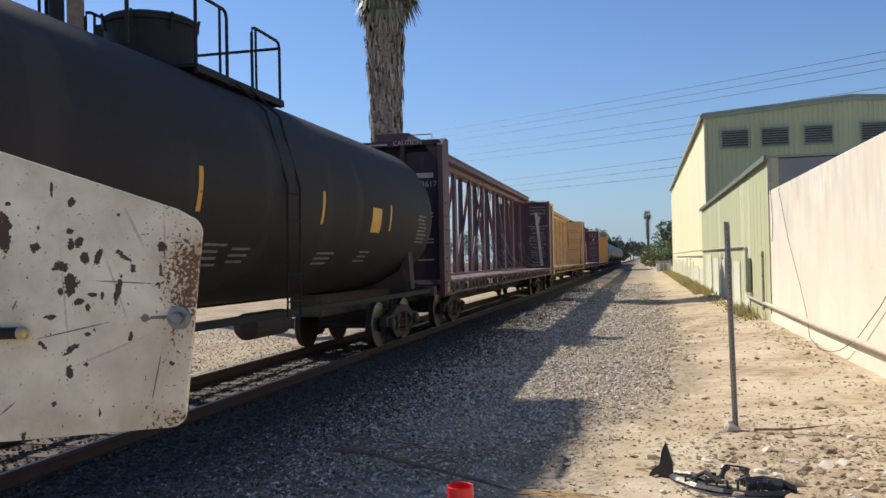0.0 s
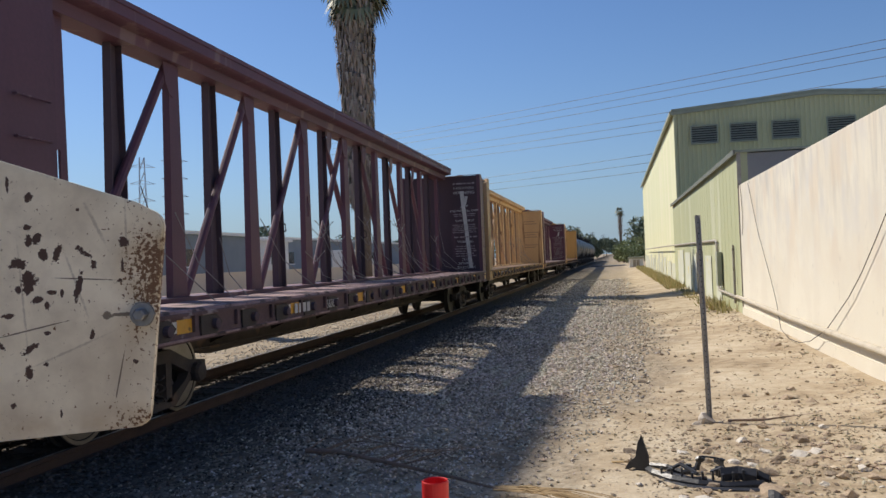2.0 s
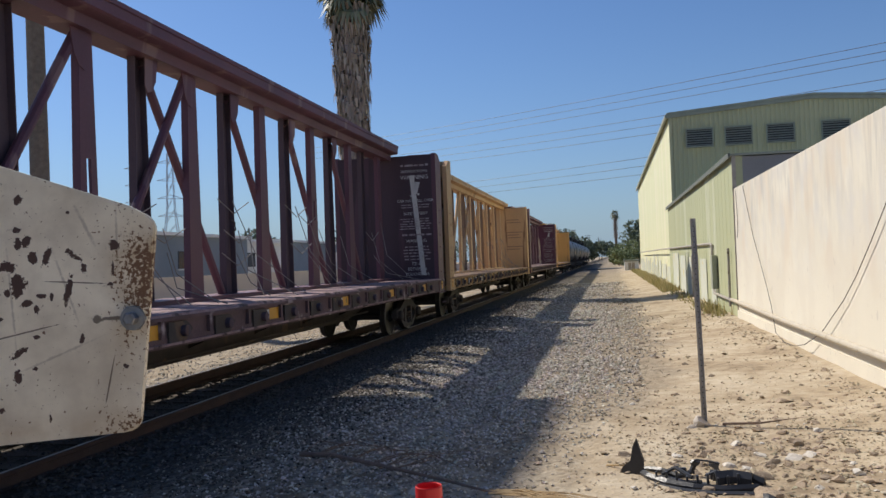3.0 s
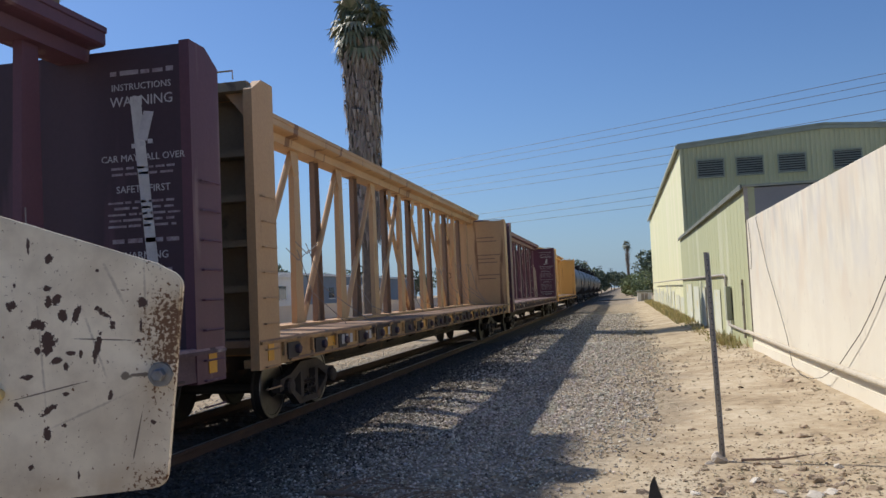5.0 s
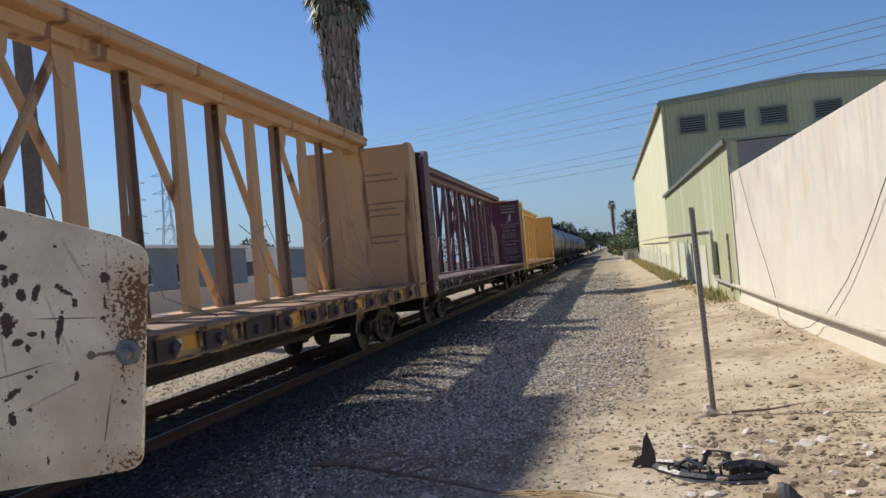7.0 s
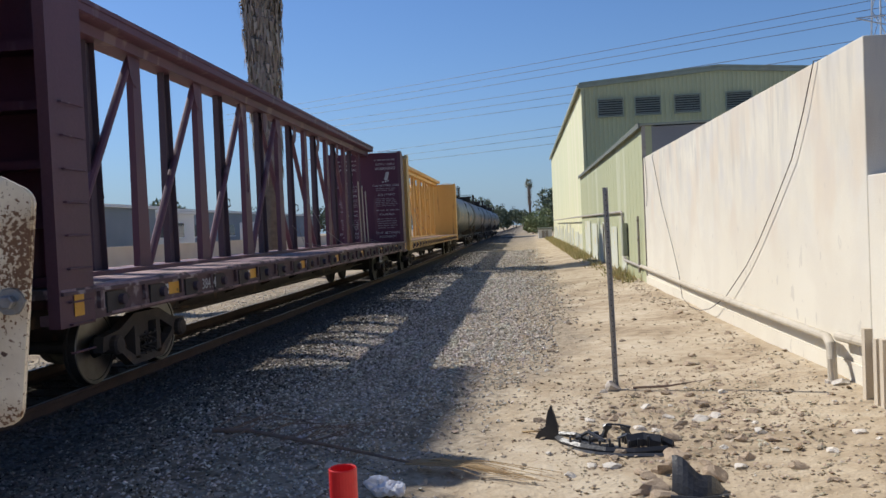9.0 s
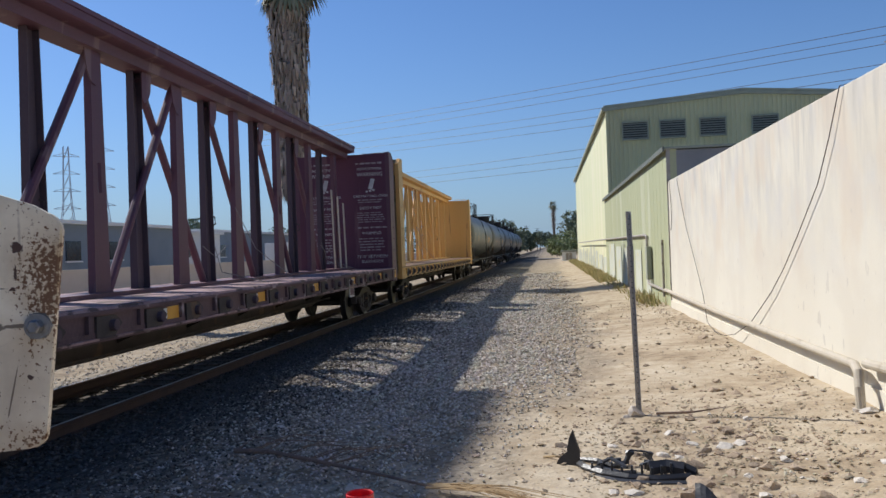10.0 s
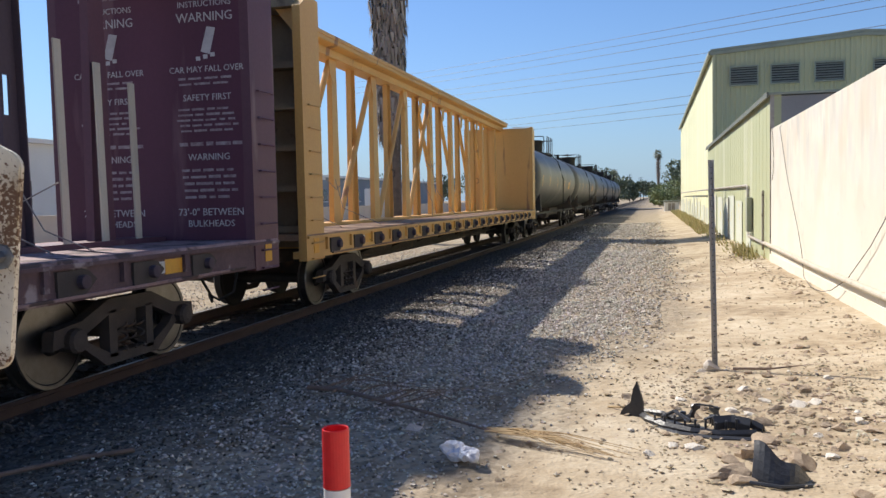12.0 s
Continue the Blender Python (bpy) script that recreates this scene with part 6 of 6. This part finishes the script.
def palm(x, y, h, seed, label, skirt_top, skirt_low, skirt_r=0.7, trunk_r=0.33, crown=46, frond_len=1.5, detail=True):
    rng = random.Random(seed)
    t = thing("palm_tree", label, "palm tree", "palms", at=pose(x, y, -0.15))
    part("trunk", T([(0, 0, 0), (0.05, 0, h * 0.3), (-0.03, 0.05, h * 0.65), (0, 0, h)], trunk_r, 14, trunk_r * 0.75), M["bark"], t)
    # dead fronds hanging in a thatch round the trunk
    v, f = [], []
    n_s = int((skirt_top - skirt_low) * (430 if detail else 40))
    for k in range(n_s):
        a = rng.uniform(0, 2 * math.pi)
        z = rng.uniform(skirt_low, skirt_top)
        s = (z - skirt_low) / (skirt_top - skirt_low)
        r0 = trunk_r * 0.9
        r1 = trunk_r + (skirt_r - trunk_r) * (0.35 + 0.65 * s) * rng.uniform(0.5, 1.1) * (1 + 0.12 * math.sin(5.1 * z + 2 * a))
        ln = rng.uniform(0.35, 1.0)
        w = rng.uniform(0.03, 0.10)
        ca, sa = math.cos(a), math.sin(a)
        ta = (-sa * w, ca * w)
        top, mid, end = (r0, z + 0.15), (r1, z - 0.12), (r1 * rng.uniform(0.85, 1.08), z - ln)
        i = len(v)
        tw = rng.uniform(-0.1, 0.1)
        v += [(top[0] * ca - ta[0], top[0] * sa - ta[1], top[1]), (top[0] * ca + ta[0], top[0] * sa + ta[1], top[1]),
              (mid[0] * ca + ta[0], mid[0] * sa + ta[1], mid[1]), (mid[0] * ca - ta[0], mid[0] * sa - ta[1], mid[1]),
              (end[0] * ca - sa * tw, end[0] * sa + ca * tw, end[1])]
        f += [(i, i + 1, i + 2, i + 3), (i + 3, i + 2, i + 4)]
    part("dead_frond_skirt", from_arrays("dead_frond_skirt", v, f, M["skirt"]), None, t, "shaggy skirt of dead brown fronds")
    v, f = [], []
    for k in range(crown):
        a = rng.uniform(0, 2 * math.pi)
        el = rng.uniform(-1.15, 1.2)
        ln = frond_len * rng.uniform(0.75, 1.1)
        d = Vector((math.cos(a) * math.cos(el), math.sin(a) * math.cos(el), math.sin(el)))
        side = d.cross(Vector((0, 0, 1)))
        side.normalize()
        up = side.cross(d)
        o = Vector((0, 0, h + rng.uniform(-0.3, 0.25)))
        hub = o + d * ln * 0.5
        i = len(v)
        v += [tuple(o - side * 0.02), tuple(o + side * 0.02), tuple(hub + side * 0.02), tuple(hub - side * 0.02)]
        f.append((i, i + 1, i + 2, i + 3))
        segs = 15 if detail else 7
        for q in range(segs):
            b = (q / (segs - 1) - 0.5) * 3.6
            e = (d * math.cos(b) + side * math.sin(b)) * ln * 0.55 * rng.uniform(0.85, 1.05)
            tip = hub + e + Vector((0, 0, -0.24 * ln * rng.uniform(0.4, 1.8))) + up * 0.05
            mid = hub + e * 0.6 + up * 0.03
            w = (side * math.cos(b) - d * math.sin(b)) * ln * 0.055
            i = len(v)
            v += [tuple(hub), tuple(mid + w), tuple(tip), tuple(mid - w)]
            f.append((i, i + 1, i + 2, i + 3))
    part("crown", from_arrays("crown", v, f, M["frond"]), None, t, "crown of green fan fronds")


palm(-5.75, 38.0, 14.9, 1, "tall fan palm with a shaggy skirt of dead fronds", 14.3, 5.0, 1.0, 0.42, 62, 1.8)
palm(-16.2, 29.4, 21.0, 2, "very tall fan palm with a slim dark trunk", 20.0, 15.5, 0.8, 0.40, 70, 1.8)
palm(8.6, 330, 18.2, 3, "distant fan palm beyond the crossing", 17.3, 9.0, 1.3, 0.6, 40, 2.2, False)
palm(-14.0, 470, 15.0, 4, "distant fan palm among trees", 14, 9.0, 1.4, 0.6, 40, 2.4, False)

for k, (x, y, h, sp) in enumerate(((-9, 240, 10, 6), (-15, 250, 11, 7), (-4.5, 262, 8, 5), (-24, 245, 9, 7), (-35, 260, 10, 8), (-1.5, 300, 7.5, 5), (-50, 270, 10, 9), (2, 420, 9, 7), (-6, 440, 10, 8), (-70, 300, 11, 9), (-95, 320, 12, 10), (6, 520, 10, 8), (-120, 340, 12, 10), (12.5, 160, 8.5, 4.5), (18, 170, 9, 6), (15, 240, 10, 7), (24, 300, 11, 8), (-62, 150, 9, 6), (-48, 120, 8, 5))):
    tree(x, y, h, sp, 20 + k, "leafy green tree in the hazy distance beside the line", leaves=1300, size=0.4 if y < 300 else 0.6)
for k, (x, y, h, w) in enumerate(((7.4, 128, 3.6, 2.0), (9.3, 132, 4.4, 2.4), (11.6, 134, 4.8, 2.6), (6.6, 150, 2.6, 1.6), (8.0, 141, 4.2, 2.4), (-3.6, 190, 3.2, 2.2), (-5.2, 170, 3.0, 2.0))):
    shrub(x, y, h, w, 50 + k, "light green bushy shrub beside the line", leaves=900, size=0.22)


def build_grass():
    rng = np.random.default_rng(5)
    v, f = [], []
    spots = [(rng.uniform(7.9, 8.6), rng.uniform(33, 80), rng.uniform(0.08, 0.32)) for _ in range(2600)]
    spots += [(rng.normal(8.35, 0.12), rng.normal(21.6, 0.8), rng.uniform(0.1, 0.34)) for _ in range(200)]
    spots += [(rng.normal(8.3, 0.15), rng.uniform(19.5, 34), rng.uniform(0.06, 0.2)) for _ in range(260)]
    for x, y, h in spots:
        if x > 8.58 and y < 39:
            continue
        x = min(x, 8.56 if y < 39 else 8.76)
        z = ground_z(x, y) - 0.02
        a = rng.uniform(0, 2 * math.pi)
        c, s = math.cos(a) * 0.03, math.sin(a) * 0.03
        lx, ly = rng.uniform(-0.14, 0.1), rng.uniform(-0.14, 0.14)
        i = len(v)
        v += [(x - c, y - s, z), (x + c, y + s, z), (x + min(lx, 0.0), y + ly, z + h)]
        f.append((i, i + 1, i + 2))
    tagged(new("grass", from_arrays("grass", v, f, M["grass"])), "dry yellow-green grass along the wall foot", "grass", kind="stuff")


build_grass()


# ---- across the track ----
def far_building(name, label, x0, x1, y0, y1, h, material, windows):
    b = thing(name, label, "building", "buildings across the track")
    part("wall", B(x0, x1, y0, y1, -0.3, h), M[material], b)
    part("roof", B(x0 - 0.2, x1 + 0.35, y0 - 0.25, y1 + 0.25, h, h + 0.22), M["whitebldg"], b)
    for yy in windows:
        w = part("window", B(x1 + 0.003, x1 + 0.05, yy, yy + 1.6, 1.9, 3.1), M["glass"], b)
        part("sill", B(x1 + 0.003, x1 + 0.12, yy - 0.08, yy + 1.68, 1.78, 1.88), M["whitebldg"], w)


far_building("roadside_building", "low white flat-roofed building across the track", -38, -24, 24, 43, 5.0, "whitebldg", (28, 34, 39))
far_building("roadside_building", "low slate-grey building with a pale roof edge", -38, -23, 44.5, 63, 4.15, "leftbldg", (47, 52))
far_building("roadside_building", "low pale grey building with dark windows", -38, -24, 63.2, 73, 3.9, "whitebldg", (65, 69))
far_building("roadside_building", "long low grey shed across the track", -45, -27, 76, 130, 4.4, "leftbldg", (80, 90, 100, 110))

lw = thing("wall_tan", "long low tan block wall across the track", "wall", kind="structure")
for k in range(26):
    y = 22 + k * 4.0
    part("wall_panel", B(-14.2, -14.0, y, y + 3.985, -0.3, 1.38), M["tanwall"], lw)
part("coping", B(-14.25, -13.95, 22, 126, 1.381, 1.45), M["tanwall"], lw)


def parked_truck():
    t = thing("parked_truck", "white box truck parked behind the low wall", "truck", at=pose(-19.5, 78.0, -0.1))
    part("cargo_box", B(-1.1, 1.1, -2.6, 2.6, 0.8, 3.1, bevel=0.05), M["whitebldg"], t)
    c = part("cab", P([(2.7, 0.5), (4.5, 0.5), (4.5, 1.3), (4.0, 2.2), (2.7, 2.3)], "x", -1.0, 1.0), M["whitebldg"], t)
    part("windscreen", P([(4.52, 1.35), (4.03, 2.15), (4.05, 2.17), (4.55, 1.37)], "x", -0.9, 0.9), M["glass"], c)
    for y in (-1.6, 3.5):
        for s in (-1, 1):
            part("wheel", lathe(bmesh.new(), [(s * 0.75, 0.4), (s * 1.02, 0.4)], "x", 20, (0, y, 0.4)), M["cable"], t)


parked_truck()


def pylon(x, y, h, label, arms=3):
    t = thing("pylon", label, "pylon", "pylons", at=pose(x, y, 0, 0, 0, 40))
    for sx in (-1, 1):
        for sy in (-1, 1):
            part("leg", T([(sx * h * 0.09, sy * h * 0.09, 0), (sx * h * 0.03, sy * h * 0.03, h * 0.55), (sx * h * 0.018, sy * h * 0.018, h)], h * 0.003, 5), M["pylon"], t)
    n = 9
    for k in range(n):
        z0, z1 = h * k / n, h * (k + 1) / n
        w = lambda z: h * (0.09 - 0.06 * z / (0.55 * h)) if z < 0.55 * h else h * (0.03 - 0.012 * (z / h - 0.55) / 0.45)
        for s in (-1, 1):
            part("brace", T([(-w(z0), s * w(z0), z0), (w(z1), s * w(z1), z1)], h * 0.0018, 4), M["pylon"], t)
            part("brace", T([(s * w(z0), -w(z0), z0), (s * w(z1), w(z1), z1)], h * 0.0018, 4), M["pylon"], t)
    for k in range(arms):
        z, w = (h * (0.62 + 0.15 * k), h * 0.17) if arms == 3 else (h * (0.5 + 0.14 * k), h * 0.10)
        for dz in (0, h * 0.03):
            part("crossarm", T([(-w, 0, z), (0, 0, z + dz), (w, 0, z)], h * 0.0022, 5), M["pylon"], t)


pylon(-92, 172, 29, "grey lattice power pylon in the haze", 4)
pylon(-104, 178, 29, "grey lattice power pylon in the haze", 4)
pylon(57, 121, 44, "grey lattice power pylon beyond the roof")


def wires():
    """Three bundles of three conductors that pass over the line towards the pylon beyond the roof."""
    eye = Vector((5.94, 0.66, 1.69))
    for a, b, da, db in (((-42.7, 200, 34.4), (58.4, 200, 46.3), -1.5, -1.9), ((-36.0, 200, 29.6), (58.4, 200, 38.4), -1.6, -2.2), ((-30.0, 200, 21.0), (58.4, 200, 29.2), -1.5, -2.4)):
        for k in range(3):
            p = eye + (Vector(a) + Vector((0, 0, da * k)) - eye) * 1.3
            q = eye + (Vector(b) + Vector((0, 0, db * k)) - eye) * 0.75
            d = q - p
            pts = [p + d * (-0.5 + 2.2 * i / 24) for i in range(25)]
            pts = [v + Vector((0, 0, 1.6 * ((2 * i / 24 - 1) ** 2 - 0.25))) for i, v in enumerate(pts)]
            t = thing("power_line", "thin overhead power line against the sky", "power line", "power lines")
            part("conductor", T(pts, 0.05, 4), M["wire"], t)


wires()


def utility_pole(x, y, h):
    t = thing("utility_pole", "timber utility pole with crossarm in the distance", "utility pole", "utility poles", at=pose(x, y, -0.1))
    part("pole", T([(0, 0, 0), (0, 0, h)], 0.16, 8, 0.11), M["poletimber"], t)
    for z in (h - 0.5, h - 1.4):
        part("crossarm", B(-1.2, 1.2, -0.06, 0.06, z, z + 0.12), M["poletimber"], t)
        for s in (-1.0, -0.4, 0.4, 1.0):
            part("insulator", lathe(bmesh.new(), [(z + 0.12, 0.05), (z + 0.3, 0.04)], "z", 8, (s, 0, 0)), M["poletimber"], t)


for x, y, h in ((-13.5, 200, 12.5), (-8.0, 330, 13), (-3.5, 380, 12), (0.5, 440, 12), (-30, 340, 13)):
    utility_pole(x, y, h)

cab = thing("utility_cabinet", "small white utility cabinet with dark lid by the warehouse corner", "cabinet", at=pose(8.1, 87.5, 0.1))
part("body", B(-0.7, 0.7, -0.5, 0.5, 0, 0.95, bevel=0.02), M["whitebldg"], cab)
part("lid", B(-0.8, 0.8, -0.6, 0.6, 0.952, 1.15, bevel=0.03), M["trimgreen"], cab)
for x in (-0.33, 0.03):
    part("door", B(x, x + 0.3, -0.53, -0.503, 0.1, 0.85), M["pipe"], cab)

road = thing("road", "cracked asphalt road crossing the line far off", "road", kind="structure")
part("surface", B(3.0, 60, 104, 112, -0.2, 0.16), mat("asphalt", (0.10, 0.098, 0.095), (0.07, 0.068, 0.066), rough=0.9, scale=1, fine=30, bump=0.2), road)


# ---- ballast and pebbles, last ----
def build_ballast():
    rng = np.random.default_rng(11)
    x = np.concatenate([rng.uniform(1.5, 6.3, 46000), rng.uniform(1.5, 6.9, 26000), rng.uniform(1.5, 6.9, 15000)])
    y = np.concatenate([rng.uniform(3.0, 13.5, 46000), rng.uniform(13.5, 26, 26000), rng.uniform(26, 52, 15000)])
    xe = x + np.clip((12.5 - y) / 7.0, 0, 1) * 1.45
    keep = rng.uniform(size=len(x)) < np.clip((6.75 - xe + rng.normal(0, 0.12, len(x))) / 1.05, 0.004, 1)
    keep &= rng.uniform(size=len(x)) < np.clip((x - 1.75) / 1.1, 0.06, 1)
    x, y = x[keep], y[keep]
    s = (0.008 + 0.016 * rng.uniform(size=len(x)) ** 1.4) * np.interp(y, [4, 8, 14, 26, 50], [0.8, 1.0, 1.35, 1.7, 2.2])
    p = [(a, b, ground_z(a, b) + 0.35 * c) for a, b, c in zip(x, y, s)]
    # stones near the track take the darker set that holds the shade
    sooty = x + rng.normal(0, 0.45, len(x)) < 3.3
    p = np.array(p)
    tagged(new("ballast", scatter_rocks("ballast", p[~sooty], s[~sooty], M["ballast"], 3)), "loose grey crushed stone beside the dusty path", "ballast", kind="stuff")
    tagged(new("ballast", scatter_rocks("ballast", p[sooty], s[sooty], M["sooty"], 8)), "dark grimy crushed stone beside the track, shade in its colour", "ballast", kind="stuff")
    for nm, lab, material, lo, hi, k, y0, y1 in (("track_bed", "dark oily crushed stone between the rails, shade in its colour", "bed", -1.25, 1.75, 15000, 3, 30), ("far_ballast", "pale crushed stone on the far side of the track", "ballast", -6.5, -1.2, 6000, 8, 34)):
        x, y = rng.uniform(lo, hi, k), rng.uniform(y0, y1, k)
        if nm == "track_bed":
            x[: k // 2] = rng.uniform(0.86, 2.0, k // 2)
        s = rng.uniform(0.016, 0.032, k)
        p = [(a, b, ground_z(a, b) + 0.3 * c) for a, b, c in zip(x, y, s)]
        tagged(new(nm, scatter_rocks(nm, p, s, M[material], 4)), lab, "ballast", kind="stuff")
    x = np.concatenate([rng.uniform(4.6, 8.5, 2400), rng.normal(7.1, 0.7, 5200), rng.normal(8.3, 0.15, 900), rng.normal(6.2, 0.35, 2600)])
    y = np.concatenate([rng.uniform(4.0, 22, 2400), rng.normal(7.0, 1.2, 5200), rng.uniform(7.6, 24, 900), rng.uniform(8, 40, 2600)])
    m = (x < 8.55) & (y > 3.8)
    x, y = x[m], y[m]
    s = (rng.gamma(1.5, 0.0052, len(x)) + 0.004) * np.interp(y, [8, 30], [1.0, 2.2])
    p = [(a, b, ground_z(a, b) + 0.2 * c) for a, b, c in zip(x, y, s)]
    tagged(new("pebbles", scatter_rocks("pebbles", p, s, M["pebble"], 5, 0.4)), "small tan pebbles and grit on the sand", "pebbles", kind="stuff")


build_ballast()


def motions():
    for car, off in CARS:
        walk(car, [(t, pose(0, y + off, 0)) for t, y in TRAIN])
    ts = [0.1 * i for i in range(121)]
    along = np.interp(ts, [t for t, _ in TRAIN], [y for _, y in TRAIN])
    for w, y in WHEELSETS[:20]:
        walk(w, [(t, pose(0, y, 0.447, math.degrees((along[0] - s) / 0.447), 0, 0)) for t, s in zip(ts, along)])


motions()
